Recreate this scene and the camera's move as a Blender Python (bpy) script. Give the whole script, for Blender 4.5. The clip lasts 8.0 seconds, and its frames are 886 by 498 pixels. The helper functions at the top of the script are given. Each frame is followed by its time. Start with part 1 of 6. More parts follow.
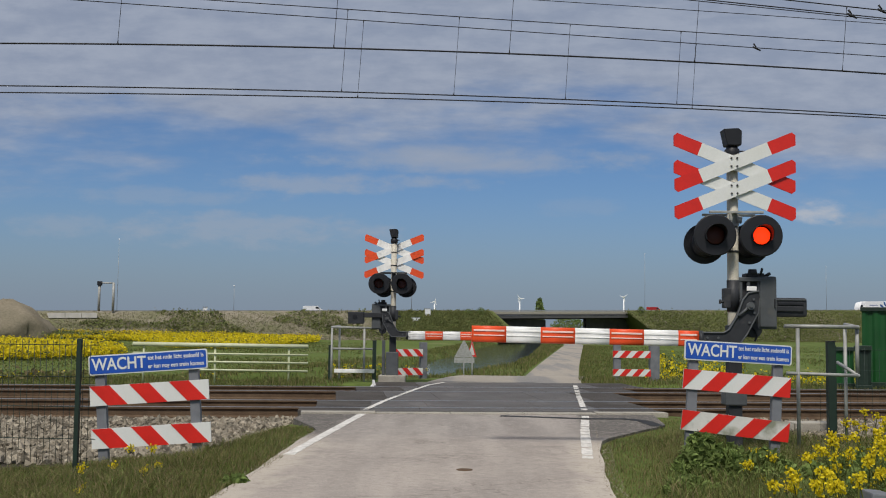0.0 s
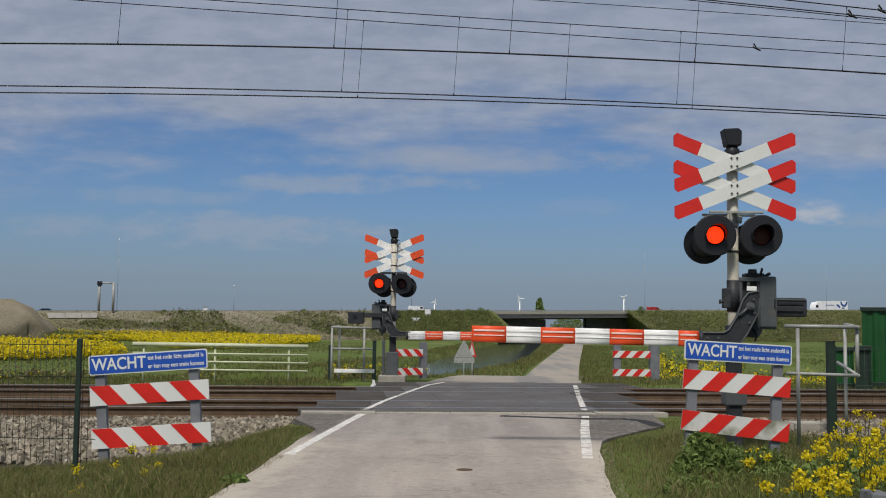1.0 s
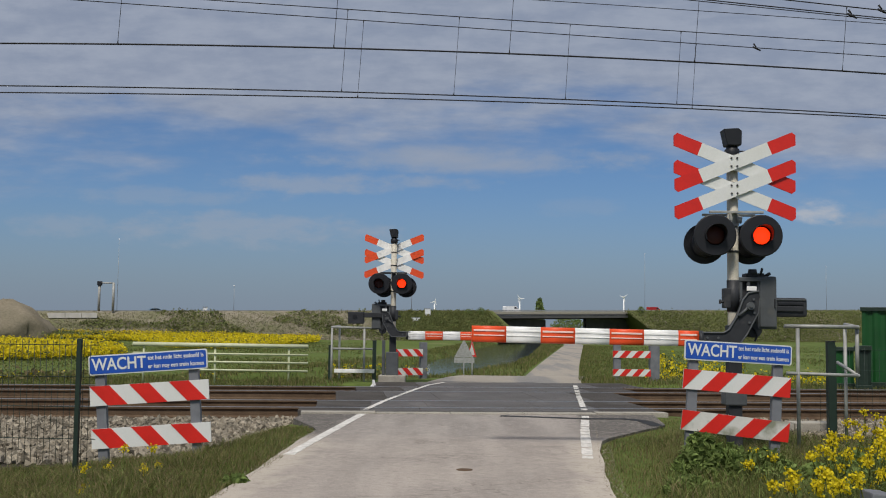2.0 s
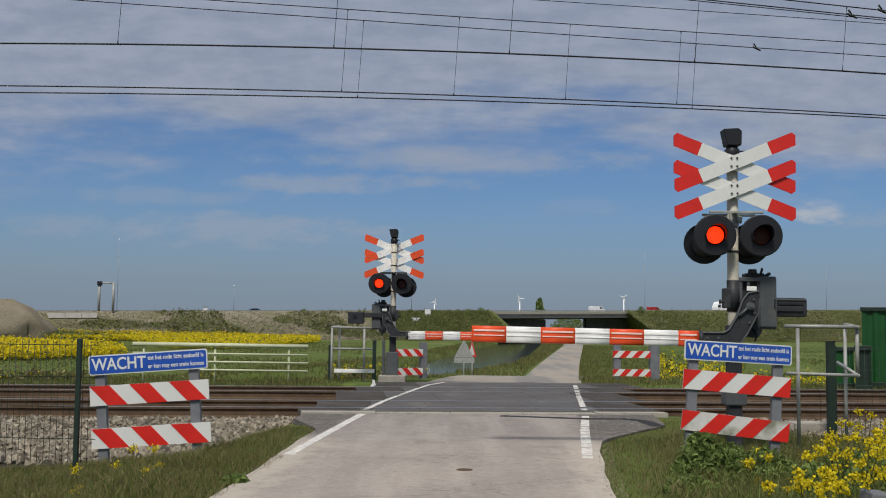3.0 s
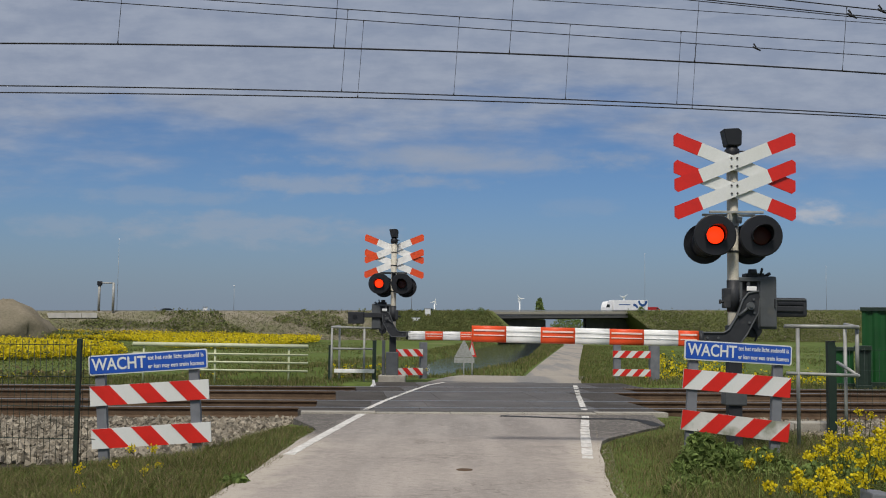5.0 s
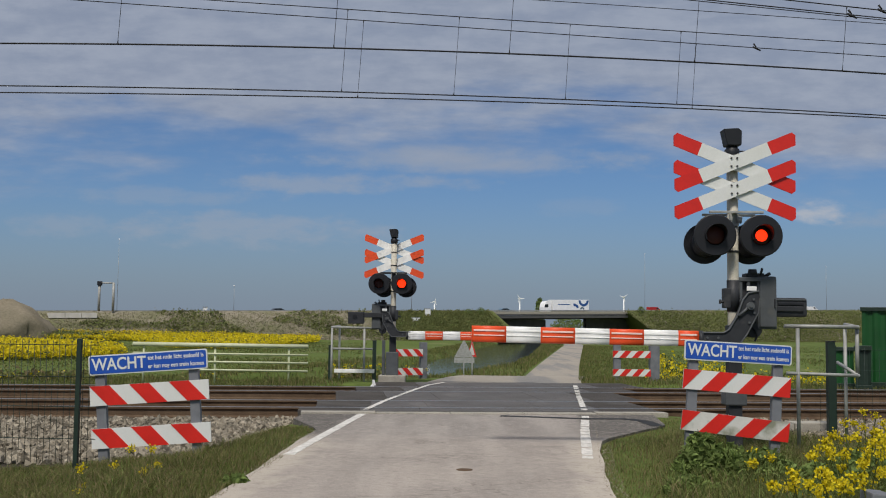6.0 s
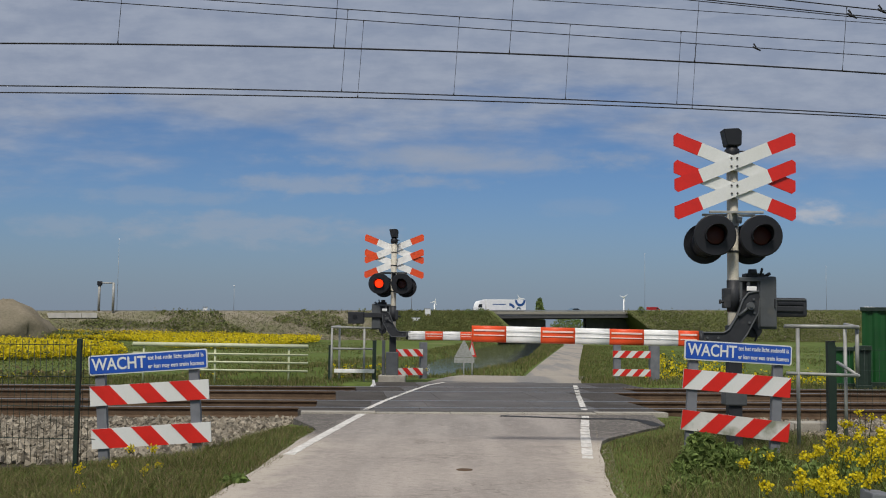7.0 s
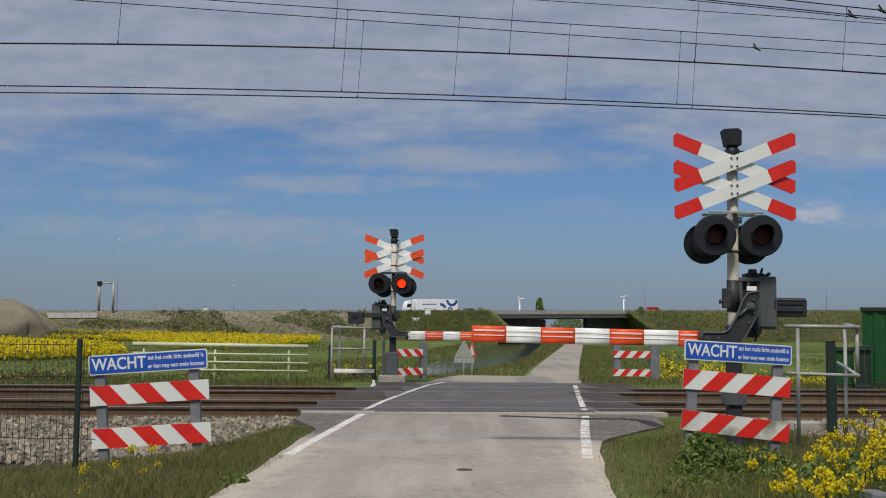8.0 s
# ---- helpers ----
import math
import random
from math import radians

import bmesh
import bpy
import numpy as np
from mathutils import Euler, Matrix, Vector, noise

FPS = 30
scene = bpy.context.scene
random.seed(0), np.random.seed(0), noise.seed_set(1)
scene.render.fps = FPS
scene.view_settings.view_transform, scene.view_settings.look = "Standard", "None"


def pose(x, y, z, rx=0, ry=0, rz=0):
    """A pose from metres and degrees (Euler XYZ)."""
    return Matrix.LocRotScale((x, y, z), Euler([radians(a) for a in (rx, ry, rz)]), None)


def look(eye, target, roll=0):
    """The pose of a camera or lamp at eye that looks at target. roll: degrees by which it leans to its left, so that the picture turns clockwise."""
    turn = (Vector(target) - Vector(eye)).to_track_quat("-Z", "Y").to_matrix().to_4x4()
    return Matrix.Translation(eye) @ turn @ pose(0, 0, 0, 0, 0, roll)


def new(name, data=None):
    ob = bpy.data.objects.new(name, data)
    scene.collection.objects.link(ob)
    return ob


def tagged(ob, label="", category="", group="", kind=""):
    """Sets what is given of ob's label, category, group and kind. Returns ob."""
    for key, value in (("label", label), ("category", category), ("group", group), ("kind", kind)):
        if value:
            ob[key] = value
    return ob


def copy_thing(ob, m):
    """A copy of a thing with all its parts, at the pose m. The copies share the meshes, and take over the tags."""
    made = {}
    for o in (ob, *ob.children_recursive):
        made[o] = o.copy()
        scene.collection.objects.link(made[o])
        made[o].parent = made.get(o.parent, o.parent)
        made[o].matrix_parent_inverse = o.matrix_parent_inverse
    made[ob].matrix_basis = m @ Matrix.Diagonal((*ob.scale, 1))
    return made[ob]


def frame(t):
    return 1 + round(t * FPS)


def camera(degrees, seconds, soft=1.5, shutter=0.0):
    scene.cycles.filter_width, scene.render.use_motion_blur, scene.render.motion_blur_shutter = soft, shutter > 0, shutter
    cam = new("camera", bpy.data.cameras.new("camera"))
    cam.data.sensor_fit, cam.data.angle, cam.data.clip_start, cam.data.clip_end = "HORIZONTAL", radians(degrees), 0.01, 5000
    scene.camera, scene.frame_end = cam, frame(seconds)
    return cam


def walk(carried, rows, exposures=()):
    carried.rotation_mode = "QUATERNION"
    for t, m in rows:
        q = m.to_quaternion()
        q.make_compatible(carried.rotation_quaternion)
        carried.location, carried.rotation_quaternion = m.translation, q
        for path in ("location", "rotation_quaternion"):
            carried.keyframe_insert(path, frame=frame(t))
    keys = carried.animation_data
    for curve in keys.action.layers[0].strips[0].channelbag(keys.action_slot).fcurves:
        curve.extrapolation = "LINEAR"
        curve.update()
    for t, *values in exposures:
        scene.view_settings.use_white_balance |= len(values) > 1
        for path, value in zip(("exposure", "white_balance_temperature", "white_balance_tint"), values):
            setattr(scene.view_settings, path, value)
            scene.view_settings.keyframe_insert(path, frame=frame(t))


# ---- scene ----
cam = camera(45.8, 8.0, soft=1.05)
EYE = (0.0, 0.0, 1.25)
TILT = radians(4.217)
SIGHT = look(EYE, (0.0, math.cos(TILT), 1.25 + math.sin(TILT)), 0.68)
walk(cam, [(0.0, SIGHT), (8.0, SIGHT)], exposures=[(0.0, -0.08), (1.2, -0.13), (8.0, -0.13)])

# ---- light ----
SUN_ELEVATION, SUN_TURN = radians(56), radians(196)   # turn: from north (+y) clockwise
world = bpy.data.worlds.new("sky")
scene.world = world
world.use_nodes = True
wn, wl = world.node_tree.nodes, world.node_tree.links
wn.clear()


sky = wn.new("ShaderNodeTexSky")
sky.sky_type = "NISHITA"
sky.sun_disc = False
sky.sun_elevation, sky.sun_rotation = SUN_ELEVATION, SUN_TURN
sky.air_density, sky.dust_density, sky.ozone_density = 1.0, 0.6, 2.0
tint = wn.new("ShaderNodeMix")
tint.data_type, tint.blend_type = "RGBA", "MULTIPLY"
tint.inputs["Factor"].default_value = 1.0
tint.inputs["B"].default_value = (0.53, 0.70, 0.95, 1.0)
wl.new(sky.outputs["Color"], tint.inputs["A"])
coord = wn.new("ShaderNodeTexCoord")


def sky_math(kind, a, b=None):
    n = wn.new("ShaderNodeMath")
    n.operation = kind
    for k, v in enumerate((a, b)):
        if isinstance(v, (int, float)):
            n.inputs[k].default_value = v
        elif v is not None:
            wl.new(v, n.inputs[k])
    return n.outputs[0]


def sky_range(value, lo, hi, to_lo=0.0, to_hi=1.0):
    n = wn.new("ShaderNodeMapRange")
    n.interpolation_type = "SMOOTHSTEP"
    for key, v in (("From Min", lo), ("From Max", hi), ("To Min", to_lo), ("To Max", to_hi)):
        n.inputs[key].default_value = v
    wl.new(value, n.inputs["Value"])
    return n.outputs["Result"]


def sky_noise(vector, scale, stretch, detail, rough, shift=(0.0, 0.0, 0.0)):
    mp = wn.new("ShaderNodeMapping")
    mp.inputs["Scale"].default_value, mp.inputs["Location"].default_value = stretch, shift
    wl.new(vector, mp.inputs["Vector"])
    n = wn.new("ShaderNodeTexNoise")
    n.inputs["Scale"].default_value, n.inputs["Detail"].default_value, n.inputs["Roughness"].default_value = scale, detail, rough
    wl.new(mp.outputs["Vector"], n.inputs["Vector"])
    return n.outputs["Fac"]


def sky_mix(fac, a, b):
    n = wn.new("ShaderNodeMix")
    n.data_type = "RGBA"
    for key, v in (("Factor", fac), ("A", a), ("B", b)):
        if isinstance(v, tuple):
            n.inputs[key].default_value = (*v, 1.0)
        else:
            wl.new(v, n.inputs[key])
    return n.outputs["Result"]


# the sky's directions as bearing and height over the horizon
height = wn.new("ShaderNodeSeparateXYZ")
wl.new(coord.outputs["Generated"], height.inputs["Vector"])
ahead = sky_math("MAXIMUM", sky_math("ABSOLUTE", height.outputs["Y"]), 0.05)
bearing, rise = sky_math("DIVIDE", height.outputs["X"], ahead), sky_math("DIVIDE", height.outputs["Z"], ahead)
flat_sky = wn.new("ShaderNodeCombineXYZ")
wl.new(bearing, flat_sky.inputs["X"])
wl.new(rise, flat_sky.inputs["Y"])
where = flat_sky.outputs["Vector"]
broad = sky_noise(where, 1.0, (3.2, 13.0, 1.0), 5.0, 0.55, (0.3, 0.8, 0.0))
ripple = sky_noise(where, 1.0, (11.0, 42.0, 1.0), 6.0, 0.6, (1.3, 0.2, 0.0))
fluff = sky_noise(where, 1.0, (26.0, 55.0, 1.0), 7.0, 0.6, (0.1, 2.2, 0.0))
# pale haze above the horizon
hazed = sky_mix(sky_range(rise, -0.02, 0.15, 0.94, 0.0), tint.outputs["Result"], (2.6, 3.22, 4.2))
# the high sheet of cloud: closed overhead, fraying out lower down
fray = sky_math("ADD", rise, sky_math("ADD", sky_math("MULTIPLY", sky_math("SUBTRACT", broad, 0.5), 0.30), sky_math("MULTIPLY", sky_math("SUBTRACT", ripple, 0.5), 0.085)))
sheet = sky_range(fray, 0.135, 0.232)
thick = sky_mix(sky_range(sky_math("ADD", sky_math("MULTIPLY", ripple, 0.6), sky_math("MULTIPLY", fluff, 0.4)), 0.34, 0.66), (3.35, 3.88, 5.05), (4.5, 4.98, 6.0))
seen = sky_mix(sky_math("MULTIPLY", sheet, 0.90), hazed, thick)


def cloud(bank, at, size, strength):
    """A low bank of cloud: bearing and height of its middle, half its width and height."""
    dx = sky_math("DIVIDE", sky_math("SUBTRACT", bearing, at[0]), size[0])
    dz = sky_math("DIVIDE", sky_math("SUBTRACT", rise, at[1]), size[1])
    far = sky_math("ADD", sky_math("MULTIPLY", dx, dx), sky_math("MULTIPLY", dz, dz))
    rough = sky_math("ADD", sky_math("MULTIPLY", sky_math("SUBTRACT", fluff, 0.5), 3.2), sky_math("MULTIPLY", sky_math("SUBTRACT", ripple, 0.5), 2.2))
    body = sky_range(sky_math("ADD", far, rough), 1.15, -0.25, 0.0, strength)
    return body if bank is None else sky_math("MAXIMUM", bank, body)


low = None
for at, size, strength in (((-0.20, 0.089), (0.16, 0.019), 0.50), ((-0.36, 0.092), (0.055, 0.014), 0.35), ((-0.10, 0.136), (0.14, 0.011), 0.55), ((-0.27, 0.122), (0.12, 0.010), 0.30), ((0.13, 0.115), (0.05, 0.012), 0.16), ((0.41, 0.108), (0.055, 0.011), 0.42), ((0.02, 0.160), (0.22, 0.014), 0.5)):
    low = cloud(low, at, size, strength)
seen = sky_mix(low, seen, (4.1, 4.6, 5.5))
seen = sky_mix(cloud(None, (0.362, 0.114), (0.034, 0.014), 0.85), seen, (5.6, 5.85, 6.4))
background = wn.new("ShaderNodeBackground")
background.inputs["Strength"].default_value = 0.085
wl.new(seen, background.inputs["Color"])
wl.new(background.outputs["Background"], wn.new("ShaderNodeOutputWorld").inputs["Surface"])

sun = new("sun", bpy.data.lights.new("sun", "SUN"))
sun.data.energy, sun.data.angle, sun.data.color = 3.8, radians(12.0), (1.0, 0.935, 0.84)
sun.matrix_world = look((0, 0, 60), (-math.sin(SUN_TURN) * math.cos(SUN_ELEVATION), -math.cos(SUN_TURN) * math.cos(SUN_ELEVATION), 60 - math.sin(SUN_ELEVATION)))


# ---- materials ----
def material(name, base, rough=0.7, metal=0.0, second=None, scale=8.0, detail=6.0, bump=0.0, bump_scale=60.0, spec=0.4, low=0.35, high=0.65, spots=None, spot_scale=3.0, spot_low=0.58, spot_high=0.7, island=0.0, grain=None, stretch=None, through_light=0.0):
    """A surface with two scales of colour variation, an optional layer of spots, and a fine relief."""
    m = bpy.data.materials.new(name)
    m.use_nodes = True
    n, l = m.node_tree.nodes, m.node_tree.links
    b = n["Principled BSDF"]
    b.inputs["Roughness"].default_value = rough
    b.inputs["Metallic"].default_value = metal
    b.inputs["Specular IOR Level"].default_value = spec
    tc = n.new("ShaderNodeTexCoord")
    where = tc.outputs["Object"]
    grain = grain if grain is not None else (0.25 if bump else 0.06)
    second = second or tuple(c * 0.72 for c in base)

    def noise_fac(s, lo, hi, d=detail, along=None):
        t = n.new("ShaderNodeTexNoise")
        t.inputs["Scale"].default_value, t.inputs["Detail"].default_value = s, d
        if along:
            mp = n.new("ShaderNodeMapping")
            mp.inputs["Scale"].default_value = along
            l.new(where, mp.inputs["Vector"])
            l.new(mp.outputs["Vector"], t.inputs["Vector"])
        else:
            l.new(where, t.inputs["Vector"])
        r = n.new("ShaderNodeMapRange")
        for key, value in (("From Min", lo), ("From Max", hi)):
            r.inputs[key].default_value = value
        l.new(t.outputs["Fac"], r.inputs["Value"])
        return r.outputs["Result"]

    def mix(fac, a, c, kind="MIX"):
        x = n.new("ShaderNodeMix")
        x.data_type, x.blend_type = "RGBA", kind
        for value, key in ((fac, "Factor"), (a, "A"), (c, "B")):
            if isinstance(value, (int, float)):
                x.inputs[key].default_value = value
            elif isinstance(value, tuple):
                x.inputs[key].default_value = (*value, 1.0)
            else:
                l.new(value, x.inputs[key])
        return x.outputs["Result"]

    col = mix(noise_fac(scale, low, high), base, second)
    if spots:
        col = mix(noise_fac(spot_scale, spot_low, spot_high, along=stretch), col, spots)
    fine = noise_fac(bump_scale, 0.34, 0.66, 3.0)
    col = mix(grain, col, mix(fine, tuple(c * 0.6 for c in base), tuple(min(1.0, c * 1.35) for c in base)))
    if island:
        g = n.new("ShaderNodeNewGeometry")
        v = n.new("ShaderNodeMapRange")
        v.inputs["To Min"].default_value, v.inputs["To Max"].default_value = 1 - island, 1 + island
        l.new(g.outputs["Random Per Island"], v.inputs["Value"])
        gray = n.new("ShaderNodeCombineColor")
        for key in ("Red", "Green", "Blue"):
            l.new(v.outputs["Result"], gray.inputs[key])
        col = mix(1.0, col, gray.outputs["Color"], "MULTIPLY")
    l.new(col, b.inputs["Base Color"])
    if through_light:
        thin, both = n.new("ShaderNodeBsdfTranslucent"), n.new("ShaderNodeMixShader")
        l.new(col, thin.inputs["Color"])
        both.inputs["Fac"].default_value = through_light
        l.new(b.outputs["BSDF"], both.inputs[1])
        l.new(thin.outputs["BSDF"], both.inputs[2])
        l.new(both.outputs["Shader"], n["Material Output"].inputs["Surface"])
    if bump:
        u = n.new("ShaderNodeBump")
        u.inputs["Strength"].default_value, u.inputs["Distance"].default_value = bump, 0.01
        l.new(fine, u.inputs["Height"])
        l.new(u.outputs["Normal"], b.inputs["Normal"])
    return m


def glow(name, colour, strength):
    m = bpy.data.materials.new(name)
    m.use_nodes = True
    b = m.node_tree.nodes["Principled BSDF"]
    b.inputs["Base Color"].default_value = (*colour, 1)
    b.inputs["Emission Color"].default_value = (*colour, 1)
    b.inputs["Emission Strength"].default_value = strength
    return m


M = {
    "deckmid": material("worn_grey_deck_asphalt", (0.125, 0.120, 0.118), 0.92, second=(0.092, 0.088, 0.086), scale=1.4, bump=0.6, bump_scale=80, spec=0.2, spots=(0.16, 0.152, 0.146), spot_scale=1.6, stretch=(1.0, 0.25, 1.0)),
    "panel": material("dark_crossing_rubber", (0.08, 0.073, 0.067), 0.95, second=(0.052, 0.047, 0.043), scale=1.2, bump=0.5, bump_scale=90, spec=0.15, spots=(0.10, 0.095, 0.09), spot_scale=0.8),
    "concrete": material("weathered_concrete", (0.36, 0.335, 0.285), 0.9, scale=5, bump=0.4, bump_scale=50, spots=(0.22, 0.21, 0.19), spot_scale=4),
    "line": material("worn_white_road_paint", (0.66, 0.64, 0.60), 0.85, second=(0.30, 0.28, 0.25), scale=16, bump=0.3, low=0.44, high=0.66),
    "gravel": material("pale_gravel", (0.42, 0.37, 0.30), 0.95, spec=0.2, second=(0.32, 0.285, 0.235), scale=1.5, bump=0.8, bump_scale=40),
    "rust": material("rusty_rail_steel", (0.128, 0.088, 0.056), 0.9, spec=0.2, second=(0.075, 0.048, 0.031), scale=4, bump=0.3, spots=(0.13, 0.085, 0.052), spot_scale=2),
    "bed": material("rust_stained_trackbed", (0.14, 0.105, 0.070), 0.95, spec=0.15, second=(0.065, 0.047, 0.032), scale=2.5, bump=0.8, bump_scale=30),
    "railhead": material("polished_rail_head", (0.55, 0.53, 0.50), 0.32, 1.0, scale=3),
    # near-black, so that the gaps between ballast stones look shaded
    "grit": material("dark_gap_shade_between_stones", (0.062, 0.054, 0.042), 0.95, spec=0.1, second=(0.04, 0.035, 0.028), scale=8, bump=0.8, bump_scale=40),
    "paleslab": material("pale_dusty_slab", (0.58, 0.56, 0.52), 0.9, second=(0.48, 0.46, 0.42), scale=0.8),
    "lane": material("gravel_strewn_lane", (0.35, 0.312, 0.262), 0.95, spec=0.2, second=(0.275, 0.25, 0.215), scale=0.5, bump=0.6, bump_scale=30, spots=(0.19, 0.188, 0.187), spot_scale=0.9, spot_low=0.47, spot_high=0.60, stretch=(1.0, 0.07, 1.0)),
    "stone": material("grey_ballast_stone", (0.255, 0.228, 0.18), 0.95, spec=0.15, second=(0.14, 0.118, 0.088), scale=6, bump=0.4, island=0.6),
    "ground": material("meadow_ground", (0.105, 0.142, 0.034), 0.95, second=(0.072, 0.10, 0.026), scale=0.16, bump=0.6, bump_scale=5, spec=0.1, grain=0.4, spots=(0.20, 0.20, 0.10), spot_scale=0.22, spot_low=0.56, spot_high=0.70, stretch=(1.0, 0.5, 1.0)),
    "white": material("white_sign_paint", (0.66, 0.67, 0.66), 0.45, second=(0.63, 0.64, 0.62), scale=5),
    "red": material("red_sign_sheeting", (0.62, 0.022, 0.015), 0.4, second=(0.54, 0.02, 0.014), scale=5),
    "orange": material("faded_orange_red_paint", (0.80, 0.085, 0.022), 0.4, second=(0.66, 0.08, 0.022), scale=6),
    "boomwhite": material("white_boom_paint", (0.88, 0.88, 0.87), 0.38, second=(0.74, 0.74, 0.72), scale=7),
    "blue": material("blue_sign_sheeting", (0.018, 0.085, 0.42), 0.4, second=(0.015, 0.07, 0.36), scale=5),
    "ridge": material("pale_reflective_strip", (0.86, 0.66, 0.60), 0.4, second=(0.78, 0.52, 0.45), scale=9),
    "black": material("black_lamp_enamel", (0.017, 0.018, 0.023), 0.5, spec=0.3, second=(0.011, 0.012, 0.015), scale=6),
    "dark": material("dark_grey_machine_paint", (0.034, 0.036, 0.041), 0.55, spec=0.3, second=(0.023, 0.025, 0.029), scale=6, spots=(0.065, 0.065, 0.066), spot_scale=5),
    "machine": material("blue_grey_machine_enamel", (0.088, 0.095, 0.102), 0.5, spec=0.35, second=(0.066, 0.072, 0.078), scale=7, spots=(0.09, 0.092, 0.09), spot_scale=6),
    "grey": material("grey_plastic_post", (0.17, 0.18, 0.20), 0.6, second=(0.12, 0.125, 0.14), scale=6),
    "galv": material("dull_galvanised_steel", (0.36, 0.365, 0.35), 0.6, 0.2, scale=10),
    "cream": material("cream_pole_paint", (0.52, 0.49, 0.41), 0.6, second=(0.42, 0.39, 0.33), scale=9, bump=0.2),
    "green": material("green_container_paint", (0.008, 0.075, 0.016), 0.5, second=(0.006, 0.055, 0.012), scale=2),
    "fencegreen": material("dark_green_fence_paint", (0.014, 0.03, 0.021), 0.55, scale=10),
    "gatepaint": material("pale_yellow_green_gate_paint", (0.56, 0.58, 0.40), 0.55, second=(0.45, 0.48, 0.31), scale=7),
    "darklens": material("unlit_red_lens", (0.06, 0.010, 0.008), 0.5, spec=0.3),
    "glow": glow("lit_red_lens", (1.0, 0.03, 0.004), 1.9),
    "wire": material("dark_copper_wire", (0.012, 0.012, 0.013), 0.7),
    "truckwhite": material("white_vehicle_paint", (0.90, 0.90, 0.90), 0.35, scale=2, second=(0.78, 0.79, 0.80)),
    "tyre": material("black_tyre_rubber", (0.02, 0.02, 0.02), 0.8),
    "glass": material("dark_vehicle_glass", (0.02, 0.025, 0.03), 0.1),
    "trucklogo": material("blue_trailer_print", (0.02, 0.09, 0.30), 0.4),
    "carblue": material("blue_grey_car_paint", (0.10, 0.17, 0.24), 0.3),
    "cardark": material("dark_car_paint", (0.025, 0.03, 0.04), 0.3),
    "carred": material("red_lorry_paint", (0.45, 0.02, 0.02), 0.4),
    "bank": material("rough_embankment_herbage", (0.12, 0.135, 0.05), 0.95, spec=0.1, second=(0.08, 0.10, 0.03), scale=0.22, bump=0.6, bump_scale=3, spots=(0.20, 0.18, 0.11), spot_scale=0.07, spot_low=0.5, spot_high=0.62),
    "soil": material("pale_sandy_soil", (0.27, 0.24, 0.185), 0.95, second=(0.20, 0.18, 0.13), scale=0.3, bump=0.5, bump_scale=4, spec=0.1, spots=(0.13, 0.14, 0.06), spot_scale=0.12, spot_low=0.42, spot_high=0.6),
    "motorway": material("grey_motorway_asphalt", (0.13, 0.13, 0.13), 0.9, scale=0.4),
    # bridge concrete darkened to carry the shade on deck face and abutments
    "bridge": material("shade_dark_bridge_concrete", (0.07, 0.07, 0.075), 0.9, second=(0.095, 0.095, 0.095), scale=0.5),
    "rail_barrier": material("galvanised_crash_barrier", (0.36, 0.37, 0.38), 0.5, 0.3, scale=2),
}


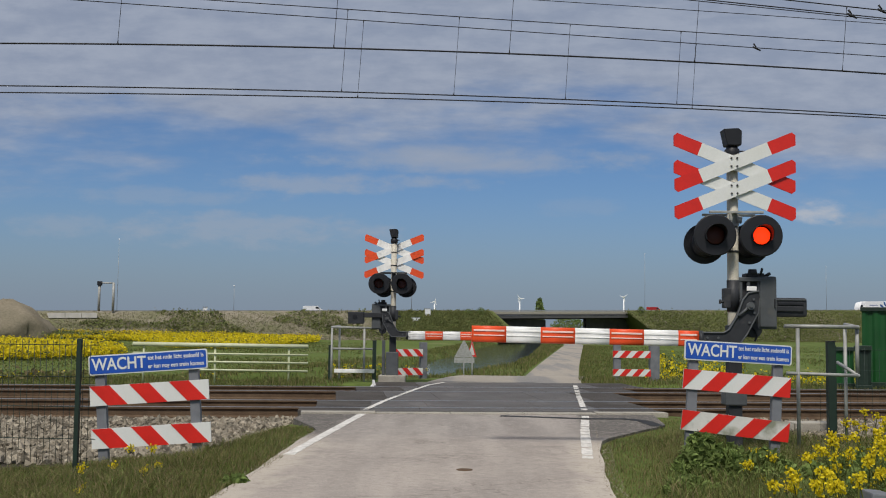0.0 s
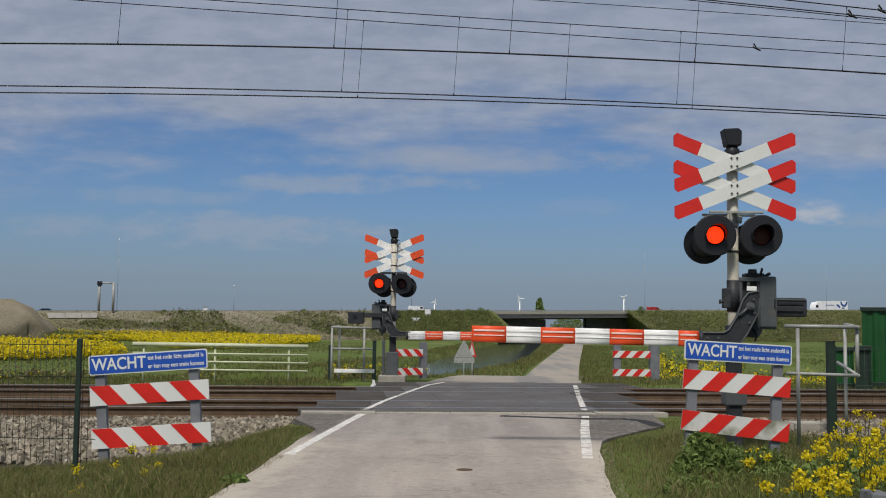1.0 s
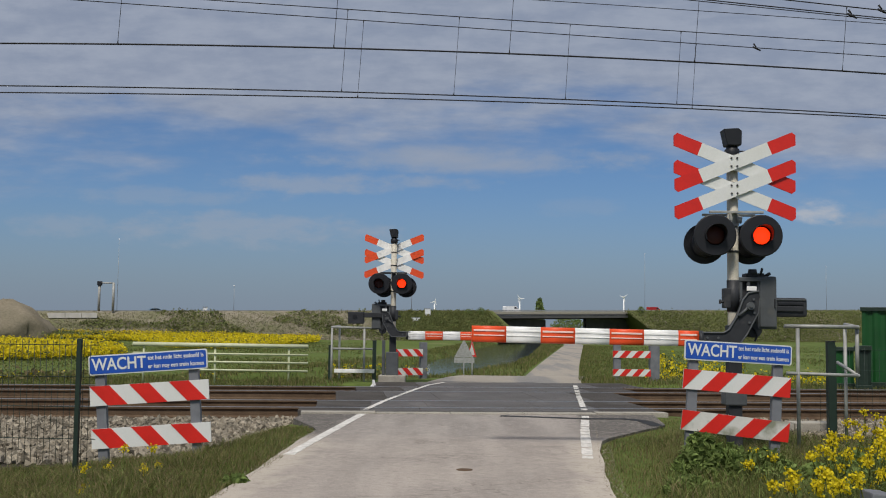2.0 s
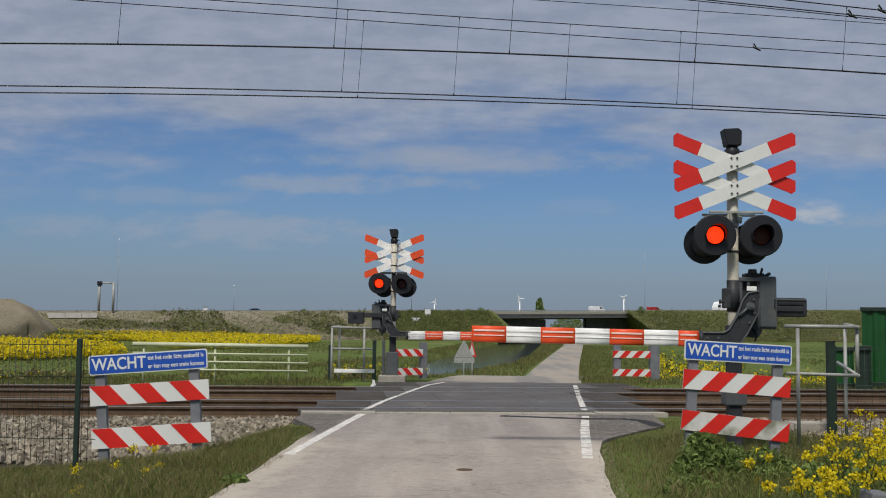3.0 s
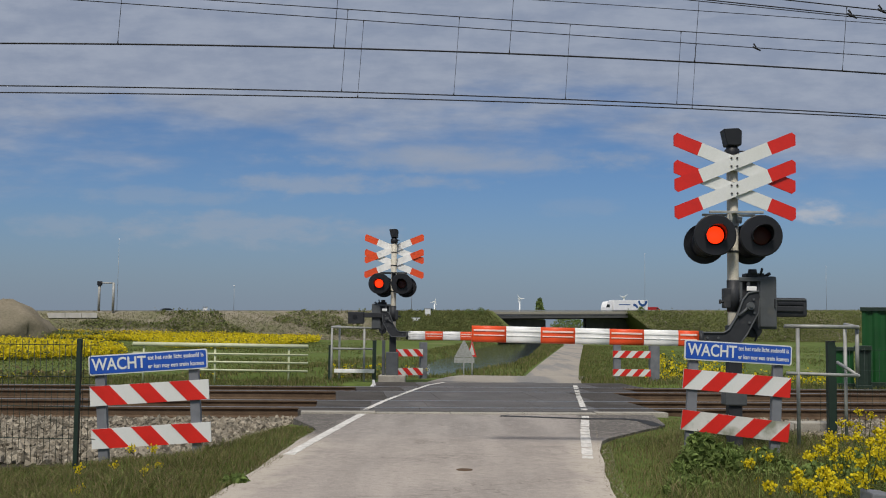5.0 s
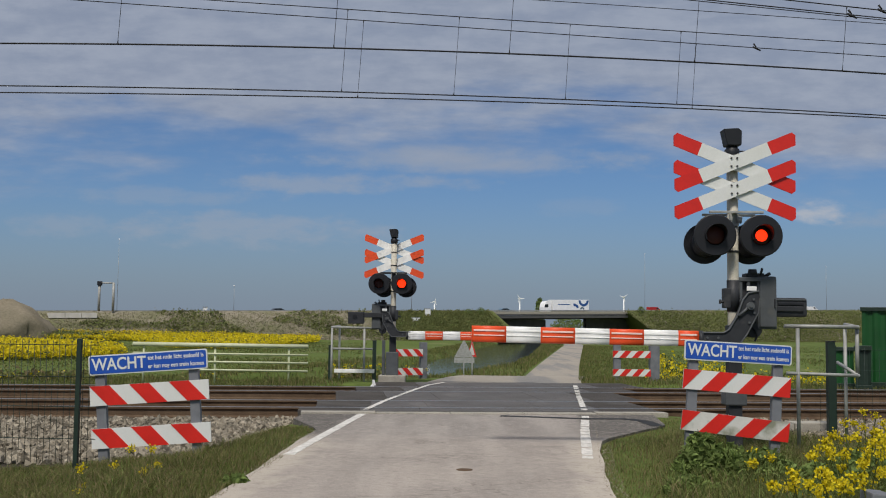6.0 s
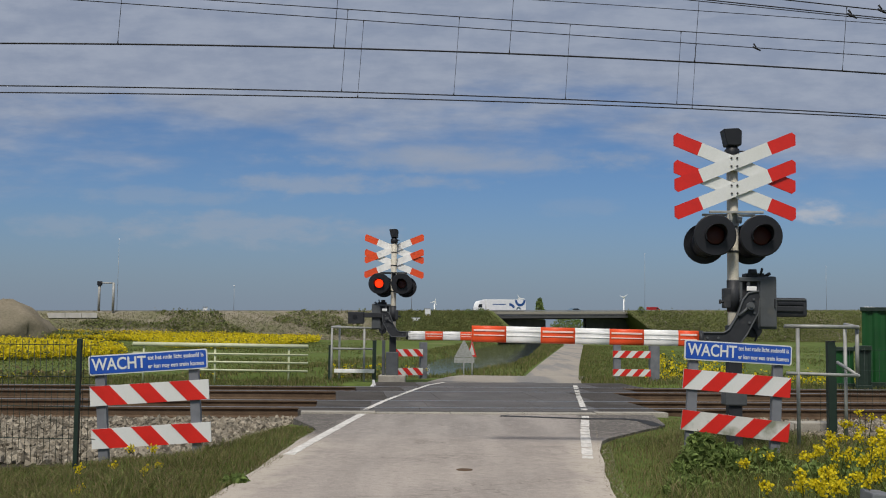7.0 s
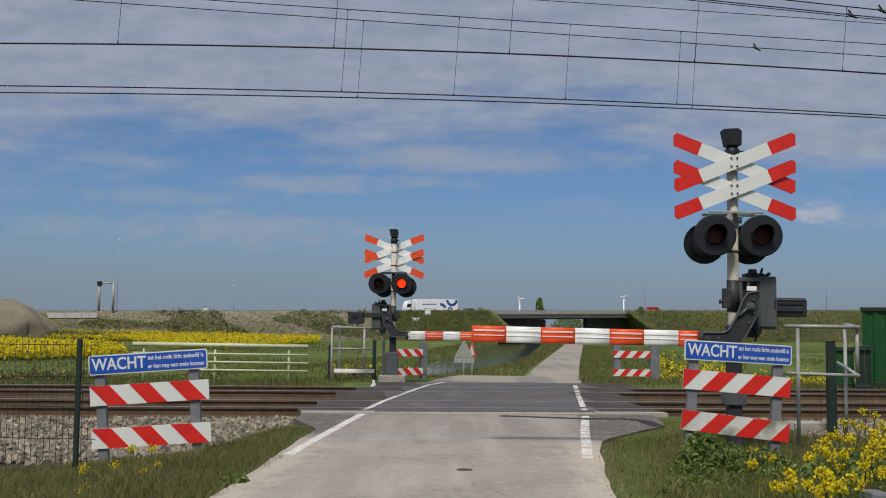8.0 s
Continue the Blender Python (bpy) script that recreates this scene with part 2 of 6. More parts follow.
def road_surface():
    """Worn approach asphalt: wheel tracks, sandy edges, a greyer newer stretch before the rails, cracks and aggregate."""
    m = bpy.data.materials.new("worn_asphalt")
    m.use_nodes = True
    n, l = m.node_tree.nodes, m.node_tree.links
    b = n["Principled BSDF"]
    b.inputs["Roughness"].default_value, b.inputs["Specular IOR Level"].default_value = 0.95, 0.2
    at = n.new("ShaderNodeTexCoord").outputs["Object"]
    axis = n.new("ShaderNodeSeparateXYZ")
    l.new(at, axis.inputs["Vector"])

    def calc(kind, a, c=0.0):
        x = n.new("ShaderNodeMath")
        x.operation = kind
        for k, v in enumerate((a, c)):
            if isinstance(v, (int, float)):
                x.inputs[k].default_value = v
            else:
                l.new(v, x.inputs[k])
        return x.outputs[0]

    def fade(v, lo, hi, a=0.0, c=1.0):
        x = n.new("ShaderNodeMapRange")
        x.interpolation_type = "SMOOTHSTEP"
        for key, value in (("From Min", lo), ("From Max", hi), ("To Min", a), ("To Max", c)):
            x.inputs[key].default_value = value
        l.new(v, x.inputs["Value"])
        return x.outputs["Result"]

    def cloudy(scale, detail, along=(1.0, 1.0, 1.0)):
        mp, t = n.new("ShaderNodeMapping"), n.new("ShaderNodeTexNoise")
        mp.inputs["Scale"].default_value = along
        t.inputs["Scale"].default_value, t.inputs["Detail"].default_value = scale, detail
        l.new(at, mp.inputs["Vector"])
        l.new(mp.outputs["Vector"], t.inputs["Vector"])
        return t.outputs["Fac"]

    def mix(fac, a, c):
        x = n.new("ShaderNodeMix")
        x.data_type = "RGBA"
        for key, v in (("Factor", fac), ("A", a), ("B", c)):
            if isinstance(v, tuple):
                x.inputs[key].default_value = (*v, 1.0)
            elif isinstance(v, (int, float)):
                x.inputs[key].default_value = v
            else:
                l.new(v, x.inputs[key])
        return x.outputs["Result"]

    x, y = axis.outputs["X"], axis.outputs["Y"]
    off = calc("ABSOLUTE", calc("SUBTRACT", x, calc("ADD", calc("MULTIPLY", y, 0.075), -0.78)))
    patchy, streak, fine = cloudy(0.9, 6.0), cloudy(2.4, 5.0, (1.0, 0.12, 1.0)), cloudy(85.0, 2.0)
    col = mix(fade(patchy, 0.35, 0.65), (0.34, 0.30, 0.265), (0.285, 0.252, 0.225))
    col = mix(fade(streak, 0.45, 0.66, 0.0, 0.7), col, (0.40, 0.355, 0.315))
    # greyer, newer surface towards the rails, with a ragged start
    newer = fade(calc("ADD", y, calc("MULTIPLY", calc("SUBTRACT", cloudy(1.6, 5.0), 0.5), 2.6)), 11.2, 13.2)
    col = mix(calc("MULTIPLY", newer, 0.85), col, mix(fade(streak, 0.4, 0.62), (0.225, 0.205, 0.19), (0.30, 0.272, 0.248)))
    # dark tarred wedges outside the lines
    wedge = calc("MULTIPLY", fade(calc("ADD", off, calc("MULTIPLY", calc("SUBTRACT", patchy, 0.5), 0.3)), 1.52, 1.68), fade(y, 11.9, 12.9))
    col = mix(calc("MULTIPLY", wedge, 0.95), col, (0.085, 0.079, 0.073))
    # sand swept to the edges
    sand = calc("MULTIPLY", fade(calc("ADD", off, calc("MULTIPLY", calc("SUBTRACT", cloudy(4.0, 5.0), 0.5), 0.7)), 1.15, 1.5), fade(y, 12.6, 11.2))
    col = mix(calc("MULTIPLY", sand, 0.7), col, (0.47, 0.42, 0.35))
    blotch = cloudy(13.0, 4.0)
    col = mix(fade(blotch, 0.52, 0.68, 0.0, 0.35), col, (0.45, 0.40, 0.35))
    col = mix(fade(blotch, 0.46, 0.32, 0.0, 0.35), col, (0.20, 0.178, 0.158))
    # tyre marks
    for mid in (0.62, 0.78):
        track = fade(calc("ABSOLUTE", calc("SUBTRACT", off, mid)), 0.30, 0.02, 0.0, 0.16)
        col = mix(track, col, (0.20, 0.18, 0.165))
    cracks = n.new("ShaderNodeTexVoronoi")
    cracks.feature = "DISTANCE_TO_EDGE"
    cracks.inputs["Scale"].default_value = 0.55
    wob = n.new("ShaderNodeVectorMath")
    wob.operation = "ADD"
    nz = n.new("ShaderNodeTexNoise")
    nz.inputs["Scale"].default_value, nz.inputs["Detail"].default_value = 3.0, 4.0
    l.new(at, nz.inputs["Vector"])
    l.new(at, wob.inputs[0])
    l.new(nz.outputs["Color"], wob.inputs[1])
    l.new(wob.outputs["Vector"], cracks.inputs["Vector"])
    col = mix(calc("MULTIPLY", fade(cracks.outputs["Distance"], 0.012, 0.003), fade(patchy, 0.48, 0.6, 0.0, 0.5)), col, (0.12, 0.105, 0.09))
    col = mix(fade(fine, 0.56, 0.70, 0.0, 0.55), col, (0.50, 0.455, 0.40))
    col = mix(fade(fine, 0.44, 0.30, 0.0, 0.55), col, (0.17, 0.15, 0.13))
    l.new(col, b.inputs["Base Color"])
    u = n.new("ShaderNodeBump")
    u.inputs["Strength"].default_value, u.inputs["Distance"].default_value = 0.7, 0.008
    l.new(fine, u.inputs["Height"])
    l.new(u.outputs["Normal"], b.inputs["Normal"])
    return m


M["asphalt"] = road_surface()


# ---- building helpers ----
def mesh_of(bm, name, mats, smooth=False):
    me = bpy.data.meshes.new(name)
    bm.to_mesh(me)
    bm.free()
    for m in mats if isinstance(mats, (list, tuple)) else [mats]:
        me.materials.append(M[m])
    if smooth:
        for p in me.polygons:
            p.use_smooth = True
    return me


def part(name, bm, mats, parent=None, label="", at=None, smooth=False):
    ob = new(name, mesh_of(bm, name, mats, smooth))
    if parent is not None:
        ob.parent = parent
    if at is not None:
        ob.matrix_basis = at
    return tagged(ob, label)


def thing(name, at, label, category, group="", kind=""):
    ob = new(name)
    ob.empty_display_size = 0.1
    ob.matrix_basis = at
    return tagged(ob, label, category, group, kind)


def box(bm, x0, x1, y0, y1, z0, z1, bevel=0.0, mat=0, m=None):
    made = bmesh.ops.create_cube(bm, size=1)["verts"]
    for v in made:
        v.co = Vector((x0 + (v.co.x + 0.5) * (x1 - x0), y0 + (v.co.y + 0.5) * (y1 - y0), z0 + (v.co.z + 0.5) * (z1 - z0)))
    faces = {f for v in made for f in v.link_faces}
    if bevel:
        edges = list({e for f in faces for e in f.edges})
        out = bmesh.ops.bevel(bm, geom=edges, offset=bevel, segments=2, profile=0.6, affect="EDGES")
        faces = {f for v in out["verts"] for f in v.link_faces} | {f for f in faces if f.is_valid}
    for f in faces:
        f.material_index = mat
    verts = {v for f in faces for v in f.verts}
    if m is not None:
        for v in verts:
            v.co = m @ v.co
    return bm


def tube(bm, a, b, r0, r1=None, sides=12, mat=0):
    """A rod from a to b."""
    a, b = Vector(a), Vector(b)
    r1 = r0 if r1 is None else r1
    m = Matrix.Translation((a + b) / 2) @ (b - a).to_track_quat("Z", "Y").to_matrix().to_4x4()
    made = bmesh.ops.create_cone(bm, cap_ends=True, segments=sides, radius1=r0, radius2=r1, depth=(b - a).length, matrix=m)["verts"]
    for f in {f for v in made for f in v.link_faces}:
        f.material_index = mat
        f.smooth = len(f.verts) == 4
    return bm


def plate(bm, outline, y0, y1, mat=0):
    """A flat outline in x and z, with thickness from y0 to y1."""
    front = [bm.verts.new((x, y0, z)) for x, z in outline]
    back = [bm.verts.new((x, y1, z)) for x, z in outline]
    faces = [bm.faces.new(front), bm.faces.new(back[::-1])]
    k = len(outline)
    faces += [bm.faces.new((front[i], back[i], back[(i + 1) % k], front[(i + 1) % k])) for i in range(k)]
    for f in faces:
        f.material_index = mat
    bmesh.ops.recalc_face_normals(bm, faces=faces)
    return bm


def lathe(bm, profile, axis, sides=28, mat=0, m=None):
    """A turned shape: profile of (radius, along)."""
    rings = []
    for r, a in profile:
        ring = []
        for i in range(sides):
            t = 2 * math.pi * i / sides
            c = Vector((r * math.cos(t), r * math.sin(t), a)) if axis == "Z" else Vector((r * math.cos(t), a, r * math.sin(t)))
            ring.append(bm.verts.new(m @ c if m is not None else c))
        rings.append(ring)
    faces = []
    for p, q in zip(rings, rings[1:]):
        faces += [bm.faces.new((p[i], p[(i + 1) % sides], q[(i + 1) % sides], q[i])) for i in range(sides)]
    for end in (rings[0], rings[-1]):
        faces.append(bm.faces.new(end))
    for f in faces:
        f.material_index = mat
        f.smooth = len(f.verts) == 4
    bmesh.ops.recalc_face_normals(bm, faces=faces)
    return bm


def polytube(bm, pts, r, sides=6):
    rings = []
    for i, p in enumerate(pts):
        d = (Vector(pts[min(i + 1, len(pts) - 1)]) - Vector(pts[max(i - 1, 0)])).normalized()
        u = d.cross(Vector((0, 0, 1)))
        u = u.normalized() if u.length > 1e-4 else Vector((1, 0, 0))
        w = u.cross(d)
        rings.append([bm.verts.new(Vector(p) + r * (math.cos(t) * u + math.sin(t) * w)) for t in (2 * math.pi * k / sides for k in range(sides))])
    for p, q in zip(rings, rings[1:]):
        for k in range(sides):
            bm.faces.new((p[k], p[(k + 1) % sides], q[(k + 1) % sides], q[k])).smooth = True
    return bm


# ---- plan of the land ----
SLANT = 0.1                       # the tracks run along x and draw away by this much
TRACK_TURN = math.degrees(math.atan(SLANT))
ACROSS = math.cos(math.atan(SLANT))
RAILS = (16.25, 17.75, 20.25, 21.75)   # distance of each rail, square to the tracks


def off_track(x, y):
    return (y - SLANT * x) * ACROSS


def on_track(along, across):
    """Place in plan from metres along and square to the tracks."""
    a = math.atan(SLANT)
    return along * math.cos(a) - across * math.sin(a), along * math.sin(a) + across * math.cos(a)


ROAD = [(-0.55, -30), (-0.36, 4.0), (-0.2, 8.0), (0.03, 11.0), (0.5, 16.0), (1.0, 19.5), (1.52, 23.2), (2.0, 27.0), (3.2, 36.0), (5.4, 55.0), (9.57, 86.7), (14.4, 122.0), (24.2, 193.0), (35.5, 298.0), (60, 520)]
DITCH = [(-16, 38), (-9, 60), (0.5, 92.0), (5.2, 125.0), (15.8, 222.0), (24.0, 298.0), (45, 500)]


def line_at(points, y):
    for (x0, y0), (x1, y1) in zip(points, points[1:]):
        if y <= y1:
            return x0 + (x1 - x0) * max(0.0, (y - y0)) / (y1 - y0)
    return points[-1][0]


def ease(a, b, t):
    t = min(1.0, max(0.0, (t - a) / (b - a)))
    return t * t * (3 - 2 * t)


def road_z(y):
    return -0.03 - 1.9 * ease(26.5, 50.0, y) - 0.05 * ease(14, 6, y)


# the motorway on its bank, and its grade
HW_AT, HW_TURN = (27.9, 294.0), 29.1
HW_C, HW_S = math.cos(radians(HW_TURN)), math.sin(radians(HW_TURN))


def hw_place(along, across=0.0):
    return HW_AT[0] + along * HW_C - across * HW_S, HW_AT[1] + along * HW_S + across * HW_C


def hw_z(along):
    return 1.25 + 4.6 + 0.0185 * max(-160, min(along, 160))


def hw_local(x, y):
    dx, dy = x - HW_AT[0], y - HW_AT[1]
    return dx * HW_C + dy * HW_S, -dx * HW_S + dy * HW_C


def ground_z(x, y):
    q = off_track(x, y)
    d = abs(x - line_at(ROAD, y))
    fl = 0.8 * ease(12.4, 14.6, y) if y < 22 else 2.0 * ease(34, 28, y)
    z = (road_z(y) if y < 50 else -0.03) - 0.03 - 0.14 * ease(2.1 + fl, 4.3 + fl, d) - 0.05 * ease(1.6, 1.2, d)                       # verge by the road
    bed = ease(15.6, 16.1, q)
    side = ease(10.8, 11.8, q) * ease(2.2, 3.0, d) if x < 0 else ease(13.4, 14.2, q) * ease(4.2, 5.0, d)
    z -= 0.27 * max(bed, side) * ease(23.7, 23.1, q)        # under the ballast
    if q > 24:
        far = -1.95
        z = z + (far - z) * ease(26.8, 38.0, q) if d > 4 else z + (far - z) * ease(26.0, 50.0, y)
        if d < 3.2:
            z = min(z, road_z(y) - 0.04)
        w = abs(x - line_at(DITCH, y))
        z -= 1.6 * ease(6.2, 3.6, w) * ease(36, 46, y)
    if q > 60 and d > 4:
        z += 0.12 * noise.noise(Vector((x * 0.05, y * 0.05, 0)))
    return z


# ---- ground ----
def build_ground():
    """One sheet out to the horizon, finer near the crossing."""
    def steps(near, span, far, grow):
        out, v, s = [0.0], 0.0, near
        while v < far:
            if v > span:
                s *= grow
            v += s
            out.append(v)
        return out
    right = steps(0.7, 20, 3000, 1.14)
    xs = [-v for v in right[:0:-1]] + right
    ys = [-v for v in steps(3, 6, 400, 1.5)[:0:-1]] + steps(0.7, 60, 4000, 1.045)
    bm = bmesh.new()
    grid = [[bm.verts.new((x, y, ground_z(x, y) if y < 700 else -1.95)) for x in xs] for y in ys]
    for j in range(len(ys) - 1):
        for i in range(len(xs) - 1):
            bm.faces.new((grid[j][i], grid[j][i + 1], grid[j + 1][i + 1], grid[j + 1][i])).smooth = True
    g = part("ground", bm, "ground")
    tagged(g, "green grassy meadow and verge reaching the horizon", "ground", kind="structure")


build_ground()


def ribbon(bm, ys, left, right, z, mat=0, depth=0.12):
    """A strip along y with thickness, from left(y) to right(y)."""
    rows = []
    for y in ys:
        a, b = left(y), right(y)
        rows.append([bm.verts.new((a, y, z(y) - depth)), bm.verts.new((a, y, z(y))), bm.verts.new((b, y, z(y))), bm.verts.new((b, y, z(y) - depth))])
    for p, q in zip(rows, rows[1:]):
        for i in range(3):
            f = bm.faces.new((p[i], q[i], q[i + 1], p[i + 1]))
            f.material_index = mat
    bmesh.ops.recalc_face_normals(bm, faces=bm.faces[:])
    return bm


def half_road(y):
    return 1.45 + 0.22 * ease(8, 15, y) + 0.1 * ease(15, 20, y)


def flare(y, side):
    """How far the road widens towards the rails."""
    return 0.65 * ease(12.9, 14.8, y) if side < 0 else 0.9 * ease(11.9, 14.4, y)


def build_road():
    ys = [-30 + i * 2 for i in range(17)] + [4 + 0.3 * i for i in range(36)]
    ys = [y for y in ys if y < 15.6] + [16.0]
    wobble = lambda y, s: 0.05 * noise.noise(Vector((y * 1.3, s, 0)))
    bm = bmesh.new()
    ribbon(bm, ys, lambda y: line_at(ROAD, y) - half_road(y) - 0.12 - flare(y, -1) + wobble(y, 1), lambda y: line_at(ROAD, y) + half_road(y) + 0.1 + flare(y, 1) + wobble(y, 5), road_z)
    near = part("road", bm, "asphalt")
    tagged(near, "worn pale grey-brown asphalt approach road", "road", kind="structure")
    bm = bmesh.new()
    ys = [23.6 + 0.5 * i for i in range(60)] + [54 + 4 * i for i in range(120)]
    wide = lambda y: 1.75 + 0.75 * ease(29, 24, y)
    ribbon(bm, ys, lambda y: line_at(ROAD, y) - wide(y) + 0.55 * ease(30, 23.5, y), lambda y: line_at(ROAD, y) + 1.72 - 0.12 * ease(31, 25, y), lambda y: road_z(y) + 0.006)
    for v in bm.verts:
        v.co.y += SLANT * v.co.x * ease(30, 23.6, v.co.y)
    far = part("road_beyond", bm, "lane")
    far.name = "road_2"
    tagged(far, "pale gravel-edged lane running on to the underpass", "road", kind="structure")


build_road()


# ---- railway ----
def build_track(i, near, far):
    lo, hi = near - 0.95, far + 0.95
    bm = bmesh.new()
    rows = []
    for k in range(-60, 61):
        a = k * 2.0
        rows.append([bm.verts.new((*on_track(a, c), z)) for c, z in ((lo - 0.5, -0.5), (lo - 0.1, -0.19), (hi + 0.1, -0.19), (hi + 0.5, -0.5))])
    for p, q in zip(rows, rows[1:]):
        for j in range(3):
            bm.faces.new((p[j], q[j], q[j + 1], p[j + 1]))
    bmesh.ops.recalc_face_normals(bm, faces=bm.faces[:])
    t = thing("railway_track", Matrix(), "railway track with rusty brown rails on stained ballast", "railway track", "railway tracks")
    part("trackbed", bm, "bed", t, "rust-stained ballast bed")
    for c in (near, far):
        bm = bmesh.new()
        prof = [(-0.07, -0.165), (0.07, -0.165), (0.07, -0.15), (0.012, -0.13), (0.012, -0.045), (0.036, -0.032), (0.036, -0.004), (0.03, 0.0), (-0.03, 0.0), (-0.036, -0.004), (-0.036, -0.032), (-0.012, -0.045), (-0.012, -0.13), (-0.07, -0.15)]
        ends = []
        for a in (-120, 120):
            ends.append([bm.verts.new((*on_track(a, c + u), z)) for u, z in prof])
        n = len(prof)
        for j in range(n):
            f = bm.faces.new((ends[0][j], ends[0][(j + 1) % n], ends[1][(j + 1) % n], ends[1][j]))
            f.material_index = 1 if j in (6, 7, 8) else 0
        bmesh.ops.recalc_face_normals(bm, faces=bm.faces[:])
        part("rail", bm, ["rust", "railhead"], t)


build_track(0, RAILS[0], RAILS[1])
build_track(1, RAILS[2], RAILS[3])


# ---- level crossing signals ----
def cross_blade(parent, y, z, turn, length, width, orange):
    """One blade of a crossbuck: white with red ends, cut to a blunt point."""
    h, w = length / 2, width / 2
    m = pose(0, y, z, 0, turn, 0)
    blade = bmesh.new()
    e = 0.545 * h
    plate(blade, [(-e, -w), (e, -w), (e, w), (-e, w)], -0.008, 0.008, 0)
    for s in (-1, 1):
        g = s * (1 if turn > 0 else -1)      # the ends are cut upright, with one corner nipped off
        plate(blade, [(s * e, -w * g), (s * (h - 0.045), -w * g), (s * (h - 0.020), -w * g * 0.4), (s * (h - 0.062), w * g), (s * e, w * g)], -0.008, 0.008, 1)
    return part("blade", blade, ["boomwhite" if orange else "white", "orange" if orange else "red"], parent, at=m)


def lamp_head(parent, x, y, z, side, turn=0.0, big=0.245):
    """A round black backing shield with a hooded red lens; side -1 looks towards -y."""
    m = pose(x, y, z, 0, 0, (0 if side < 0 else 180) + turn)
    bm = bmesh.new()
    lathe(bm, [(big * 0.96, 0.012), (big, 0.006), (big, -0.006), (big * 0.95, -0.014), (0.112, -0.014), (0.108, 0.02), (0.10, 0.03), (0.02, 0.03)], "Y", 36)
    lathe(bm, [(0.16, 0.012), (0.15, 0.12), (0.10, 0.17), (0.03, 0.18)], "Y", 24)
    for f in bm.faces:
        f.smooth = False
    shield = part("lamp_shield", bm, "black", parent, at=m)
    bm = bmesh.new()
    # hood: a half sleeve over the lens, open below
    outer, inner = [], []
    for r, row in ((0.117, outer), (0.109, inner)):
        for k in range(17):
            t = radians(-28) + k * radians(236) / 16
            row.append([bm.verts.new((r * math.cos(t), a, r * math.sin(t))) for a in (-0.012, -0.09 - 0.11 * max(0.0, math.sin(t)))])
    for k in range(16):
        bm.faces.new((outer[k][0], outer[k + 1][0], outer[k + 1][1], outer[k][1]))
        bm.faces.new((inner[k][0], inner[k][1], inner[k + 1][1], inner[k + 1][0]))
        bm.faces.new((outer[k][1], outer[k + 1][1], inner[k + 1][1], inner[k][1]))
    for k in (0, 16):
        bm.faces.new((outer[k][0], outer[k][1], inner[k][1], inner[k][0]))
    part("hood", bm, "black", shield, "short black visor over the lens")
    bm = bmesh.new()
    lathe(bm, [(0.104, 0.012), (0.104, 0.0), (0.09, -0.006), (0.02, -0.010)], "Y", 28)
    part("lens", bm, "darklens", shield, "dark red lens, unlit")
    return m


def lamp_glow(parent, m):
    """The lit dome of a lamp, which comes forward through the lens while the lamp burns."""
    bm = bmesh.new()
    lathe(bm, [(0.097, 0.014), (0.095, 0.006), (0.08, -0.004), (0.05, -0.012), (0.01, -0.015)], "Y", 28)
    ob = part("light", bm, "glow", parent, "glowing red lamp", at=m)
    return ob


